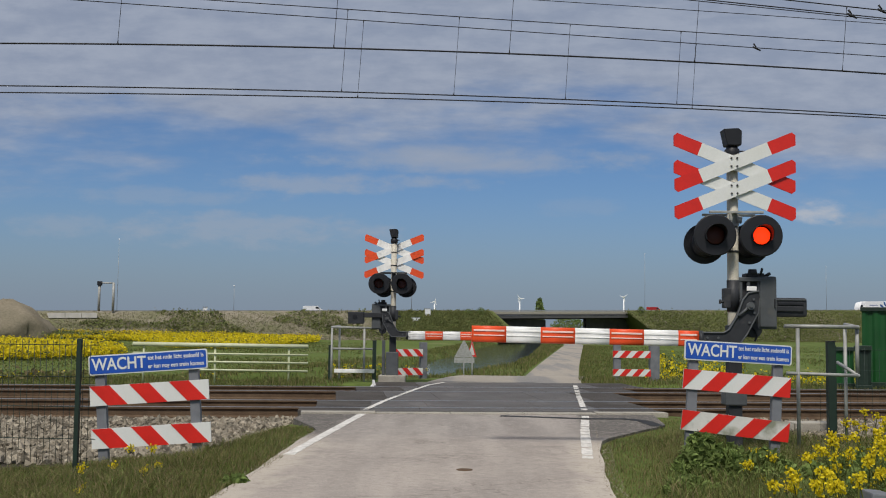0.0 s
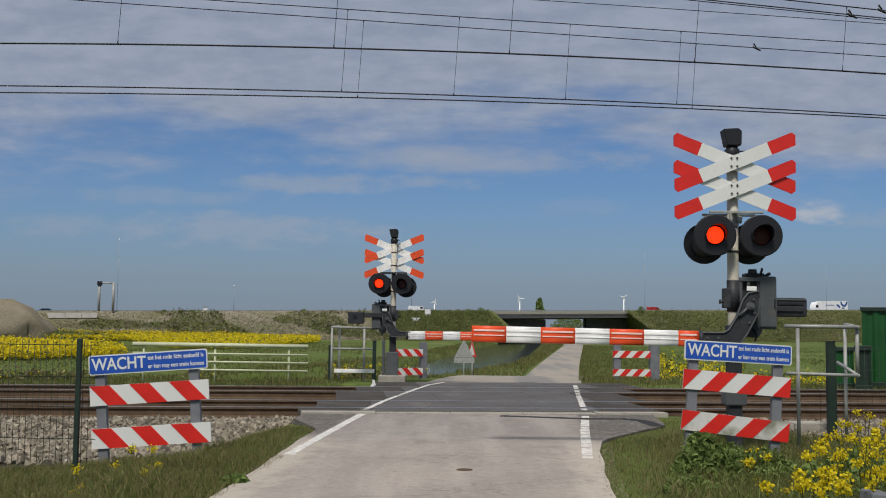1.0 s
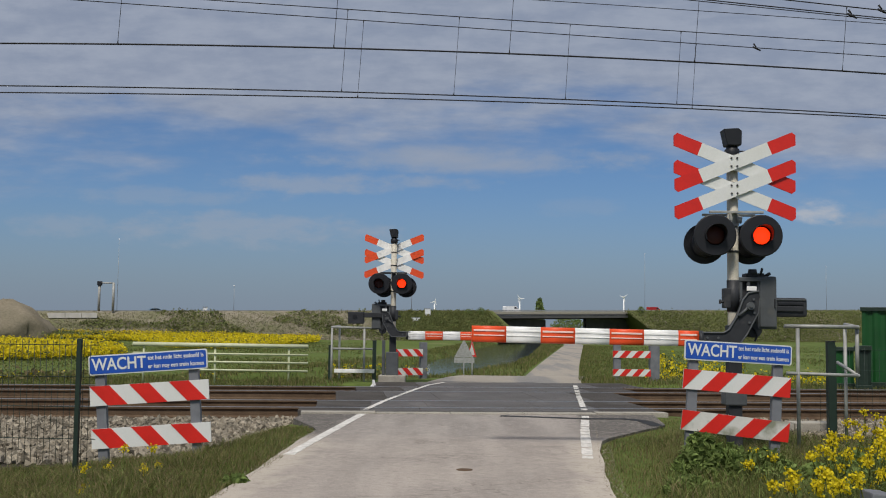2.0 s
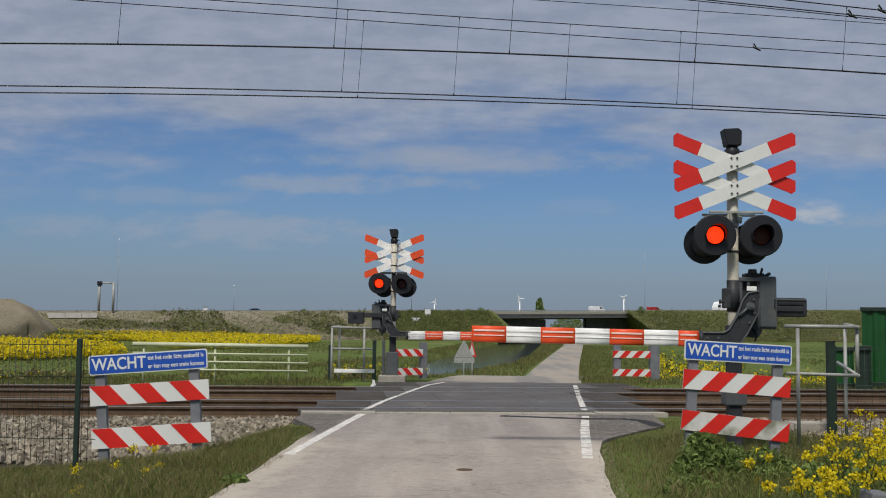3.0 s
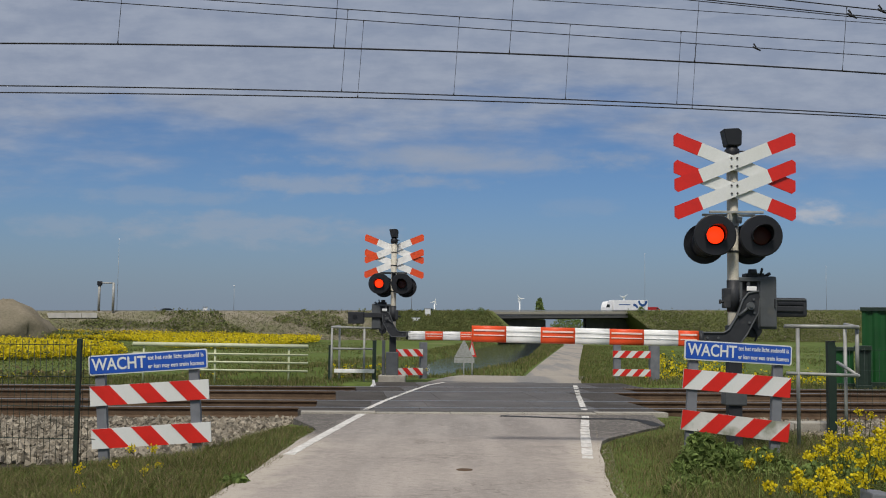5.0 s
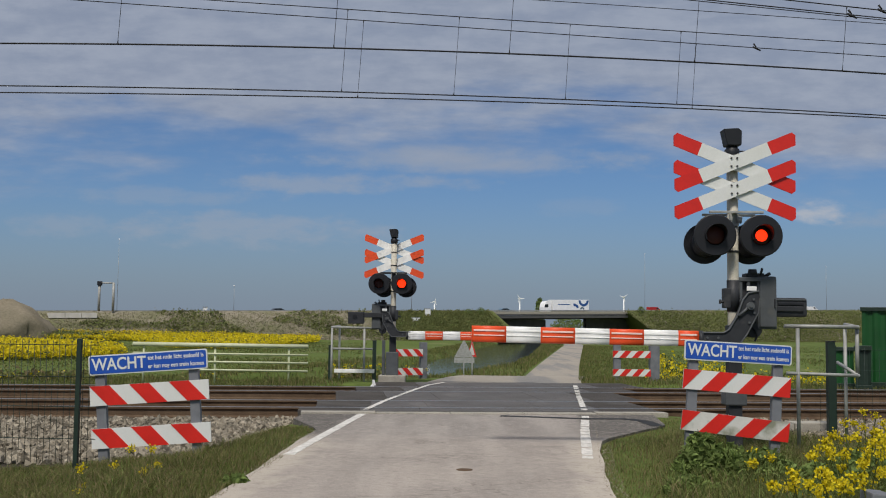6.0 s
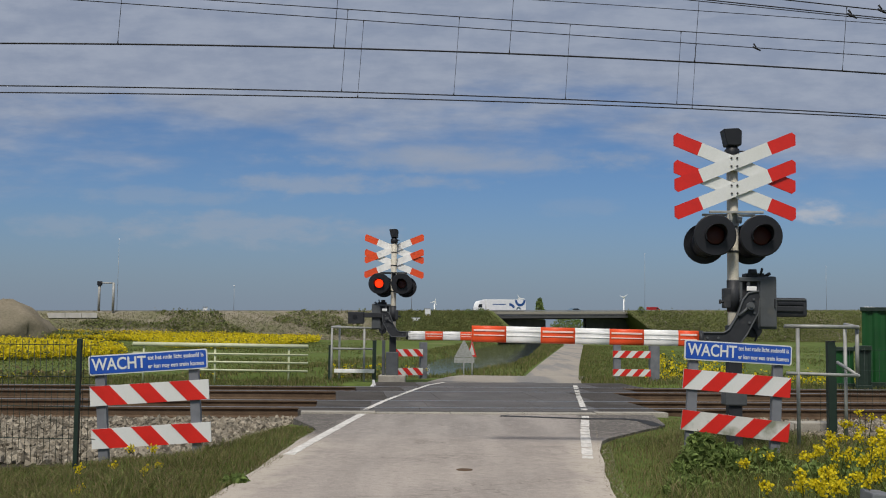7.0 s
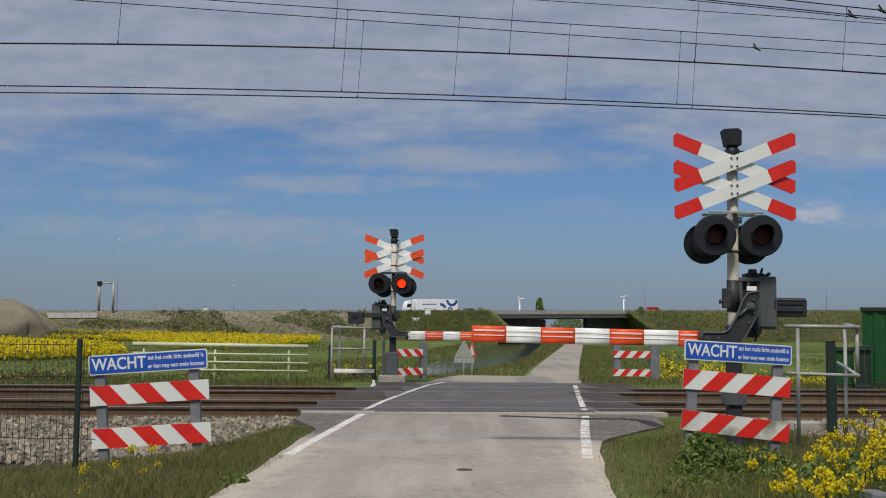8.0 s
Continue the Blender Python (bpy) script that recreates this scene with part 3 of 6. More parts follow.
def build_signal(base, foot, turn, mirror, bands, orange, boom_turn):
    """Post with crossbucks, four lamps, barrier machine, boom and counterweights. mirror 1: the boom goes to -x."""
    s = thing("crossing_signal", pose(*base, 0, 0, turn), "cream post with two red and white crossbucks and hooded lamps", "railway signal", "level crossing signals")
    k = mirror

    def block(bm, x0, x1, y0, y1, z0, z1, bevel=0.01):
        return box(bm, min(k * x0, k * x1), max(k * x0, k * x1), y0, y1, z0, z1, bevel)

    lift = 0.05 if orange else 0.0
    bm = bmesh.new()
    tube(bm, (0, 0, foot), (0, 0, 3.28 + lift), 0.062, sides=20)
    pole = part("pole", bm, "cream", s, "cream painted steel pole")
    # far rings are thin joints; the near one stands in for a shadow
    for z in (3.02, 2.72, 2.13) if orange else (2.12,):
        bm = bmesh.new()
        tube(bm, (0, 0, z - 0.012), (0, 0, z + 0.012), 0.067, sides=20)
        part("clamp", bm, "dark", pole, "dark ring round the pole")
    # the lamps' shadow on the pole, built as a dark tube round it
    bm = bmesh.new()
    tube(bm, (0, 0, 1.45), (0, 0, 1.80), 0.070, sides=20)
    part("shadow_sleeve", bm, "dark", pole, "dark band round the pole in place of the lamp shadow")
    # top lamp
    bm = bmesh.new()
    lathe(bm, [(0.062, 3.17 + lift), (0.082, 3.19 + lift), (0.082, 3.27 + lift), (0.064, 3.29 + lift), (0.062, 3.33 + lift)], "Z", 20)
    plate(bm, [(-0.075, 3.31 + lift), (0.085, 3.31 + lift), (0.092, 3.47 + lift), (0.05, 3.505 + lift), (-0.115, 3.495 + lift)], -0.09, 0.09)
    bmesh.ops.bevel(bm, geom=[e for e in bm.edges if e.calc_length() > 0.14], offset=0.008, segments=1, affect="EDGES")
    bell = part("top_lamp", bm, "black", s, "black bell housing on top")
    bm = bmesh.new()
    tube(bm, (0.07, -0.06, 3.245 + lift), (0.125, -0.06, 3.245 + lift), 0.009, sides=8)
    part("latch", bm, "dark", bell)
    back = 0.09 if orange else -0.01
    front = -0.105 if not orange else 0.085
    cross = (3.11, 2.77) if orange else (3.112, 2.806)
    for z in cross:
        for turn_b, dy, dz in ((21.8, 0.012, -0.008), (-22.4, -0.012, 0.0)):
            cross_blade(s, front + dy, z + dz, turn_b, 1.525, 0.15, orange)
    # flat steel carriers between pole and blades
    for z in cross:
        for dz in (-0.07, 0.07):
            bm = bmesh.new()
            y0, y1 = sorted((front * 0.5, front + math.copysign(0.005, -front)))
            box(bm, -0.075, 0.075, y0, y1, z + dz - 0.018, z + dz + 0.018, 0.004)
            part("carrier", bm, "galv", s)
    bolt = tube(bmesh.new(), (0, -0.032, 0), (0, -0.019, 0), 0.011, sides=8)
    bolt_data = mesh_of(bolt, "bolt", "dark")
    for z in cross:
        for x in (-0.032, 0.032):
            for dz in (-0.045, 0.045):
                b = new("bolt", bolt_data)
                b.parent, b.matrix_basis = s, pose(x - 0.01, front, z + dz)
    # lamps on their bracket
    bm = bmesh.new()
    for y in (-0.16, 0.16):
        box(bm, -0.30, 0.30, y - 0.02, y + 0.02, 2.535, 2.562, 0.005)
    box(bm, -0.03, 0.03, -0.16, 0.16, 2.535, 2.562)
    box(bm, -0.05, 0.05, -0.08, 0.08, 2.40, 2.54, 0.01)
    tube(bm, (0.05, -0.08, 2.44), (0.05, -0.11, 2.50), 0.03)
    part("lamp_bracket", bm, "galv" if not orange else "dark", s, "grey steel lamp bracket")
    gap, mid, zf, big = (0.256, -0.065, 2.30, 0.24) if orange else (0.254, 0.0, 2.285, 0.232)
    heads = [lamp_head(s, mid - gap, -0.22, zf, -1, -3, big), lamp_head(s, mid + gap, -0.22, zf, -1, -3, big), lamp_head(s, mid - gap + back, 0.22, zf - 0.06, 1, -6, big), lamp_head(s, mid + gap + back, 0.22, zf - 0.06, 1, -6, big)]
    lights = [lamp_glow(s, heads[0]), lamp_glow(s, heads[1])]
    # barrier machine on the post: housing, open side frame, top gear
    bm = block(bmesh.new(), 0.27, 0.49, 0.0, 0.34, 1.26, 1.85, 0.022)
    machine = part("barrier_machine", bm, "machine", s, "dark grey barrier drive box")
    bm = block(bmesh.new(), 0.295, 0.475, -0.014, 0.004, 1.285, 1.825, 0.008)
    part("door", bm, "machine", machine)
    bm = block(bmesh.new(), 0.452, 0.466, -0.03, -0.01, 1.50, 1.60, 0.004)
    part("door_handle", bm, "dark", machine)
    bm = block(bmesh.new(), 0.05, 0.28, 0.04, 0.30, 1.30, 1.82, 0.012)
    part("side_frame", bm, "dark", machine)
    for x in (0.065, 0.15):
        bm = block(bmesh.new(), x, x + 0.035, -0.02, 0.05, 1.42 if x < 0.1 else 1.62, 1.83, 0.008)
        part("rib", bm, "machine", machine)
    bm = block(bmesh.new(), 0.05, 0.30, -0.03, 0.05, 1.79, 1.835, 0.008)
    part("top_flange", bm, "machine", machine)
    bm = block(bmesh.new(), 0.14, 0.25, -0.048, -0.036, 1.685, 1.735, 0.004)
    part("label_plate", bm, "boomwhite", machine, "small white plate")
    bm = bmesh.new()
    block(bm, 0.16, 0.36, 0.02, 0.22, 1.84, 1.885, 0.012)
    tube(bm, (k * 0.235, 0.06, 1.87), (k * 0.235, 0.06, 1.93), 0.055, 0.045)
    tube(bm, (k * 0.31, 0.02, 1.86), (k * 0.335, 0.02, 1.94), 0.014, sides=8)
    tube(bm, (k * 0.37, 0.05, 1.85), (k * 0.43, 0.05, 1.885), 0.018, sides=8)
    part("gear_cap", bm, "dark", machine)
    bm = bmesh.new()
    block(bm, -0.115, -0.04, -0.06, 0.06, 1.49, 1.71, 0.012)
    tube(bm, (-k * 0.11, -0.03, 1.56), (-k * 0.155, -0.03, 1.56), 0.016, sides=10)
    tube(bm, (-k * 0.155, -0.03, 1.535), (-k * 0.155, -0.03, 1.585), 0.012, sides=8)
    part("clamp_block", bm, "dark", s, "dark clamp block on the pole")
    bm = polytube(bmesh.new(), [(k * 0.20, 0.03, 1.30), (k * 0.24, 0.0, 1.24), (k * 0.26, 0.0, 1.17), (k * 0.235, 0.0, 1.125)], 0.012, 8)
    part("cable", bm, "black", machine, "short black hanging cable")
    bm = bmesh.new()
    tube(bm, (k * 0.24, 0.02, 1.25), (k * 0.24, 0.28, 1.25), 0.085, sides=18)
    part("shaft_hub", bm, "dark", machine)
    # counterweight on its bar
    bm = bmesh.new()
    if orange:
        block(bm, 0.66, 1.02, -0.10, 0.16, 1.385, 1.66, 0.02)
        block(bm, 0.22, 0.68, -0.06, 0.04, 1.53, 1.64, 0.012)
    else:
        block(bm, 0.48, 0.85, 0.06, 0.26, 1.40, 1.615, 0.03)
        block(bm, 0.40, 0.80, 0.04, 0.10, 1.46, 1.52, 0.01)
    weight = part("counterweight", bm, "dark", s, "dark counterweight block")
    if orange:
        part("knob", tube(bmesh.new(), (k * 0.86, -0.115, 1.55), (k * 0.86, -0.09, 1.55), 0.05, sides=14), "black", weight)
    else:
        for zz in (1.475, 1.545):
            bm = block(bmesh.new(), 0.52, 0.80, 0.045, 0.062, zz - 0.014, zz + 0.014, 0.004)
            part("slot", bm, "black", weight)
        bm = block(bmesh.new(), 0.50, 0.83, 0.05, 0.064, 1.585, 1.60, 0.003)
        part("rib", bm, "machine", weight)
    # the arm that carries the boom: a cranked plate with a raised rim
    upper = [(-0.40, 1.215), (-0.16, 1.215), (-0.10, 1.25), (-0.01, 1.40), (0.055, 1.58), (0.115, 1.655), (0.23, 1.675)]
    lower = [(0.24, 1.60), (0.225, 1.44), (0.095, 1.20), (0.02, 1.10), (-0.40, 1.10)]
    bm = plate(bmesh.new(), [(k * x, z) for x, z in upper + lower], -0.19, -0.115)
    arm = part("boom_arm", bm, "dark", s, "cranked dark steel boom arm")
    bm = polytube(bmesh.new(), [(k * x, -0.195, z) for x, z in upper], 0.011, 8)
    part("rim", bm, "machine", arm)
    bm = polytube(bmesh.new(), [(k * x, -0.195, z) for x, z in lower], 0.009, 8)
    part("rim", bm, "machine", arm)
    bm = bmesh.new()
    tube(bm, (k * 0.0, -0.205, 1.40), (k * 0.13, -0.205, 1.51), 0.016)
    tube(bm, (k * 0.13, -0.235, 1.51), (k * 0.13, 0.05, 1.51), 0.042)
    tube(bm, (k * 0.13, -0.25, 1.51), (k * 0.13, -0.23, 1.51), 0.02, sides=6)
    part("linkage", bm, "machine", arm)
    for x, z in ((0.17, 1.585), (0.175, 1.44), (0.12, 1.33), (-0.34, 1.16), (-0.22, 1.16)):
        part("bolt", tube(bmesh.new(), (k * x, -0.205, z), (k * x, -0.185, z), 0.014, sides=6), "machine", arm)
    # lower post and foot
    bm = bmesh.new()
    box(bm, -0.075, 0.075, -0.07, 0.07, foot, 1.3, 0.01)
    part("lower_post", bm, "dark", s)
    bm = bmesh.new()
    if orange:
        box(bm, -0.15, 0.13, -0.12, 0.12, 0.22, 0.76, 0.02)
        box(bm, -0.24, -0.17, -0.05, 0.05, 0.20, 1.02, 0.01)
    else:
        box(bm, -0.12, 0.12, -0.10, 0.10, 0.42, 0.64, 0.015)
    part("junction_box", bm, "machine", s, "grey junction box round the post")
    bm = bmesh.new()
    box(bm, -0.30, 0.30, -0.28, 0.28, foot - 0.1, 0.235 if orange else -0.14, 0.02)
    part("footing", bm, "concrete", s, "pale concrete footing block")
    # boom: bands of a flattened tube, turned about the arm's end
    reach, hang = (-0.30, 1.135) if orange else (-0.383, 1.147)
    bm_m = pose(k * reach, -0.145, hang, 0, 0.6 if not orange else 0, boom_turn)
    boom = part("boom", tube(bmesh.new(), (0, 0, 0), (-k * 0.05, 0, 0), 0.09, sides=16), "dark", s, "red and white striped closed barrier boom", at=bm_m)
    first, step = (0.224, 0.3765) if not orange else (0.39, 0.395)
    edge = 0.05
    for i in range(bands):
        nxt = edge + (first if i == 0 else step)
        x0, x1 = -k * edge, -k * nxt
        edge = nxt
        r = 0.086 + 0.0006 * i if not orange else 0.098
        bm = bmesh.new()
        prof = [(0.055 * math.copysign(abs(math.cos(t)) ** 0.32, math.cos(t)), r * math.copysign(abs(math.sin(t)) ** 0.7, math.sin(t))) for t in (2 * math.pi * j / 24 for j in range(24))]
        e0, e1 = [bm.verts.new((x0, p, z)) for p, z in prof], [bm.verts.new((x1, p, z)) for p, z in prof]
        for j in range(24):
            bm.faces.new((e0[j], e0[(j + 1) % 24], e1[(j + 1) % 24], e1[j])).smooth = True
        bm.faces.new(e0)
        bm.faces.new(e1[::-1])
        bmesh.ops.recalc_face_normals(bm, faces=bm.faces[:])
        red_band = (i + orange) % 2 == 0
        band = part("band", bm, "orange" if red_band else "boomwhite", boom)
        for zz, ww in ((0.040, 0.010), (-0.012, 0.006)):
            b = bmesh.new()
            box(b, min(x0, x1) + 0.02 * red_band, max(x0, x1) - 0.02 * red_band, -0.061, -0.045, zz - ww, zz + ww, 0.003)
            part("ridge", b, "ridge" if red_band else "boomwhite", band, "pale reflective ridge" if red_band else "")
    return s, lights


near_signal, near_lights = build_signal((3.242, 11.7, 0.0), -0.15, 0, 1, 7, False, 0)
far_signal, far_lights = build_signal((-1.115, 23.9, -0.10), -0.06, 0, -1, 7, True, 0)


# ---- warning boards ----
def text_mesh(body, size, material_name, parent, m, width, label="", bold=0.0, name="lettering"):
    cu = bpy.data.curves.new("lettering", "FONT")
    cu.body, cu.size, cu.extrude, cu.offset = body, size, 0.0015, bold
    cu.align_x, cu.align_y = "LEFT", "CENTER"
    tmp = bpy.data.objects.new("tmp", cu)
    me = bpy.data.meshes.new_from_object(tmp)
    bpy.data.objects.remove(tmp)
    span = max(v.co.x for v in me.vertices)
    for v in me.vertices:
        v.co.x *= width / span
    me.materials.clear()
    me.materials.append(M[material_name])
    ob = new(name, me)
    ob.parent = parent
    ob.matrix_basis = m
    return tagged(ob, label)


def stripes(parent, w, h, z, lean, colours, name="striped_board", tilt=0.0, paint="white"):
    """A board with slanted stripes: parallelogram plates cut at both ends."""
    b = bmesh.new()
    box(b, -w / 2, w / 2, 0.0, 0.018, -h / 2, h / 2)
    board = part(name, b, paint, parent, "white board with red slanted stripes", at=pose(0, 0, z, 0, tilt, 0))
    z = 0.0
    step = w / 6.0
    shift = lean * h
    for i in range(-2, 8):
        if i % 2 == colours:
            continue
        x0 = -w / 2 + i * step
        poly = [(x0, z + h / 2), (x0 + step, z + h / 2), (x0 + step + shift, z - h / 2), (x0 + shift, z - h / 2)]
        out = []
        for lim, sgn in ((-w / 2, 1), (w / 2, -1)):
            src, out = (out or poly), []
            for (xa, za), (xb, zb) in zip(src, src[1:] + src[:1]):
                ina, inb = (xa - lim) * sgn >= 0, (xb - lim) * sgn >= 0
                if ina:
                    out.append((xa, za))
                if ina != inb:
                    t = (lim - xa) / (xb - xa)
                    out.append((lim, za + t * (zb - za)))
            if len(out) < 3:
                break
        if len(out) >= 3:
            s = bmesh.new()
            plate(s, out, -0.004, 0.001)
            part("stripe", s, "red", board)
    return board


def rounded(w, h, r, k=5):
    pts = []
    for cx, cz, a0 in ((w / 2 - r, h / 2 - r, 0), (-w / 2 + r, h / 2 - r, 90), (-w / 2 + r, -h / 2 + r, 180), (w / 2 - r, -h / 2 + r, 270)):
        for i in range(k + 1):
            a = radians(a0 + 90 * i / k)
            pts.append((cx + r * math.cos(a), cz + r * math.sin(a)))
    return pts


def build_warning(at, lean, colours, w, post_x, tilts=(0.0, 0.0), lower="white"):
    t = thing("warning_fence", at, "blue warning sign over two red and white striped boards", "warning sign", "warning fences at the crossing")
    for x in post_x:
        b = bmesh.new()
        box(b, x - 0.05, x + 0.05, 0.02, 0.09, -0.25, 0.86, 0.006)
        part("post", b, "grey", t, "grey plastic post")
    stripes(t, w, 0.2, 0.545, lean, colours, tilt=tilts[0])
    stripes(t, w, 0.2, 0.115, lean, colours, tilt=tilts[1], paint=lower)
    b = bmesh.new()
    plate(b, rounded(w, 0.2, 0.025), -0.004, 0.014)
    sign = part("sign_plate", b, "white", t, "white rimmed blue plate with white lettering", at=pose(0, 0, 0.855))
    b = bmesh.new()
    plate(b, rounded(w - 0.024, 0.176, 0.018), -0.007, -0.003)
    part("sign_face", b, "blue", sign)
    text_mesh("WACHT", 0.17, "white", sign, pose(-w / 2 + 0.035, -0.0075, 0.0, 90), 0.455 * w, bold=0.003)
    text_mesh("tot het rode licht gedoofd is", 0.062, "white", sign, pose(-w / 2 + 0.50 * w, -0.0075, 0.042, 90), 0.47 * w, bold=0.0012)
    text_mesh("er kan nog een trein komen", 0.062, "white", sign, pose(-w / 2 + 0.50 * w, -0.0075, -0.042, 90), 0.47 * w, bold=0.0012)
    return t


build_warning(pose(-2.915, 10.7, 0.0, 0, -4.3, 0), 0.9, 1, 1.205, (-0.50, 0.45))
M["grimy"] = material("grimy_white_board", (0.60, 0.60, 0.57), 0.6, second=(0.50, 0.50, 0.46), scale=5, spots=(0.20, 0.21, 0.15), spot_scale=4.5, spot_low=0.50, spot_high=0.68)
build_warning(pose(2.97, 10.7, 0.165, 0, 2.7, 0), -0.9, 1, 1.09, (-0.44, 0.42), (1.6, 3.6), "grimy")


# ---- crossing deck ----
def slab(parent, name, a0, a1, q0, q1, z0, z1, mat, label=""):
    bm = bmesh.new()
    box(bm, a0, a1, q0, q1, z0, z1, 0.008, m=pose(0, 0, 0, 0, 0, TRACK_TURN))
    return part(name, bm, mat, parent, label)


def build_deck():
    deck = thing("crossing_deck", Matrix(), "dark worn rubber and asphalt panels laid between the rails", "level crossing", kind="structure")
    strips = [(15.62, 16.19, -0.55, 4.92), (16.31, 17.69, -0.30, 4.95), (17.81, 20.19, 0.0, 5.35), (20.31, 21.69, 0.40, 5.95), (21.81, 23.55, 0.80, 6.5)]
    for q0, q1, a, end in strips:
        count = 6
        step = (end - a) / count
        for i in range(count):
            slab(deck, "panel", a + i * step + 0.002, a + (i + 1) * step - 0.002, q0, q1, -0.12, 0.001 * ((i * 7) % 3) - 0.002, "deckmid" if 0 < i < 5 else "panel")
    edge = thing("edge_beam", Matrix(), "pale concrete kerb beams along the crossing deck", "kerb", kind="structure")
    for i in range(5):
        slab(edge, "kerb_stone", -0.50 + i * 1.09 + 0.006, -0.50 + (i + 1) * 1.09 - 0.006, 15.36, 15.60, -0.25, 0.0 if i in (0, 4) else -0.012, "concrete")


build_deck()


def painted(name, pts, width, z, broken=0.0, seed=1, label="worn white road line", mat="line"):
    """A line of paint 4 mm thick along plan points, its edges chipped."""
    rng = random.Random(seed)
    bm = bmesh.new()
    for (x0, y0), (x1, y1) in zip(pts, pts[1:]):
        d = Vector((x1 - x0, y1 - y0))
        n = max(1, int(d.length / 0.09))
        side = Vector((-d.y, d.x)).normalized() * width / 2
        for i in range(n):
            if rng.random() < broken:
                continue
            p, q = Vector((x0, y0)) + d * (i / n), Vector((x0, y0)) + d * ((i + 1) / n)
            w0, w1 = rng.uniform(0.8, 1.05), rng.uniform(0.8, 1.05)
            vs = [bm.verts.new((c.x, c.y, z(c.y) + 0.004)) for c in (p + side * w0, p - side * w1, q - side * w0, q + side * w1)]
            bm.faces.new(vs)
    bmesh.ops.recalc_face_normals(bm, faces=bm.faces[:])
    ext = bmesh.ops.extrude_face_region(bm, geom=bm.faces[:])["geom"]
    for v in ext:
        if isinstance(v, bmesh.types.BMVert):
            v.co.z -= 0.004
    bmesh.ops.recalc_face_normals(bm, faces=bm.faces[:])
    ob = part(name, bm, mat)
    return tagged(ob, label, "road marking", kind="structure")


painted("road_marking", [(-1.52, 10.62), (-1.30, 13.2), (-1.14, 15.35)], 0.12, road_z, 0.0)
painted("road_marking", [(-1.12, 15.75), (-0.95, 17.5), (-0.60, 20.2), (-0.28, 22.4), (0.05, 23.5)], 0.09, lambda y: 0.003, 0.12, 2)
painted("road_marking", [(1.47, 10.6), (1.82, 13.4), (2.10, 15.4)], 0.12, road_z, 0.12, 3)
painted("road_marking", [(2.16, 15.9), (2.50, 19.2), (2.90, 22.9)], 0.10, lambda y: 0.003, 0.3, 4)
painted("road_marking", [(-0.62, 8.02), (0.12, 8.06)], 0.16, road_z, 0.15, 5, "worn white stop line across the road")
painted("expansion_joint", [(0.86, 15.27), (1.45, 15.12), (1.99, 14.96), (2.64, 15.00), (2.82, 14.67), (2.86, 13.94)], 0.20, road_z, 0.0, 6, "dark tar seam along the road edge", "tyre")


def build_cover():
    bm = bmesh.new()
    lathe(bm, [(0.075, -0.03), (0.075, 0.004), (0.06, 0.008), (0.01, 0.008)], "Z", 18)
    c = part("valve_cover", bm, "rust", at=pose(0.22, 9.72, road_z(9.72)))
    tagged(c, "small round rusty iron valve cover in the road", "valve cover")


build_cover()


def build_kerb_stone():
    bm = bmesh.new()
    plate(bm, [(-0.08, 0.0), (0.05, 0.0), (0.05, 0.04), (0.02, 0.09), (0.0, 0.17), (-0.025, 0.17), (-0.025, 0.08), (-0.08, 0.02)], -0.05, 0.05)
    k = part("edge_marker", bm, "boomwhite", at=pose(-1.42, 22.2, -0.06, 0, 0, 20))
    tagged(k, "small white painted marker stone at the deck edge", "marker stone")


build_kerb_stone()


# ---- scatter of blades, stones and leaves ----
def blades(name, count, place, length, width, mats, label, category, seed, lean=0.45, parent=None):
    """Tapered blades standing on the ground, all in one object. place(rng) gives x, y, z, size factor."""
    rng = random.Random(seed)
    verts, faces, idx = [], [], []
    while len(faces) < count * 2:
        spot = place(rng)
        if spot is None:
            continue
        x, y, z, s = spot
        h, w = rng.uniform(*length) * s, rng.uniform(*width) * (0.7 + 0.3 * s)
        t, l = rng.uniform(0, 2 * math.pi), rng.uniform(0.1, lean) * h
        u = rng.uniform(0, 2 * math.pi)
        dx, dy = math.cos(t) * w / 2, math.sin(t) * w / 2
        lx, ly = math.cos(u) * l, math.sin(u) * l
        k = len(verts)
        verts += [(x - dx, y - dy, z - 0.02), (x + dx, y + dy, z - 0.02), (x + dx * 0.7 + lx * 0.35, y + dy * 0.7 + ly * 0.35, z + h * 0.6), (x - dx * 0.7 + lx * 0.35, y - dy * 0.7 + ly * 0.35, z + h * 0.6), (x + lx, y + ly, z + h)]
        faces += [(k, k + 1, k + 2, k + 3), (k + 3, k + 2, k + 4)]
        i = rng.choices(range(len(mats)), [m[1] for m in mats])[0]
        idx += [i, i]
    me = bpy.data.meshes.new(name)
    me.from_pydata(verts, [], faces)
    for m, _ in mats:
        me.materials.append(M[m])
    me.polygons.foreach_set("material_index", idx)
    ob = new(name, me)
    if parent is not None:
        ob.parent = parent
        return ob
    return tagged(ob, label, category, kind="stuff")


M["grass"] = material("verge_grass", (0.120, 0.140, 0.036), 0.85, second=(0.074, 0.09, 0.022), scale=1.2, island=0.5, spec=0.25, through_light=0.35)
M["weed"] = material("pale_green_weed", (0.20, 0.205, 0.075), 0.9, second=(0.14, 0.155, 0.05), scale=0.3, island=0.4, spec=0.1, through_light=0.35)
M["straw"] = material("dry_grass", (0.26, 0.21, 0.11), 0.85, second=(0.17, 0.14, 0.07), scale=2, island=0.4, spec=0.2, through_light=0.35)
M["leaf"] = material("dark_green_leaf", (0.20, 0.265, 0.08), 0.75, second=(0.135, 0.19, 0.056), scale=9, island=0.45, spec=0.15, through_light=0.45)
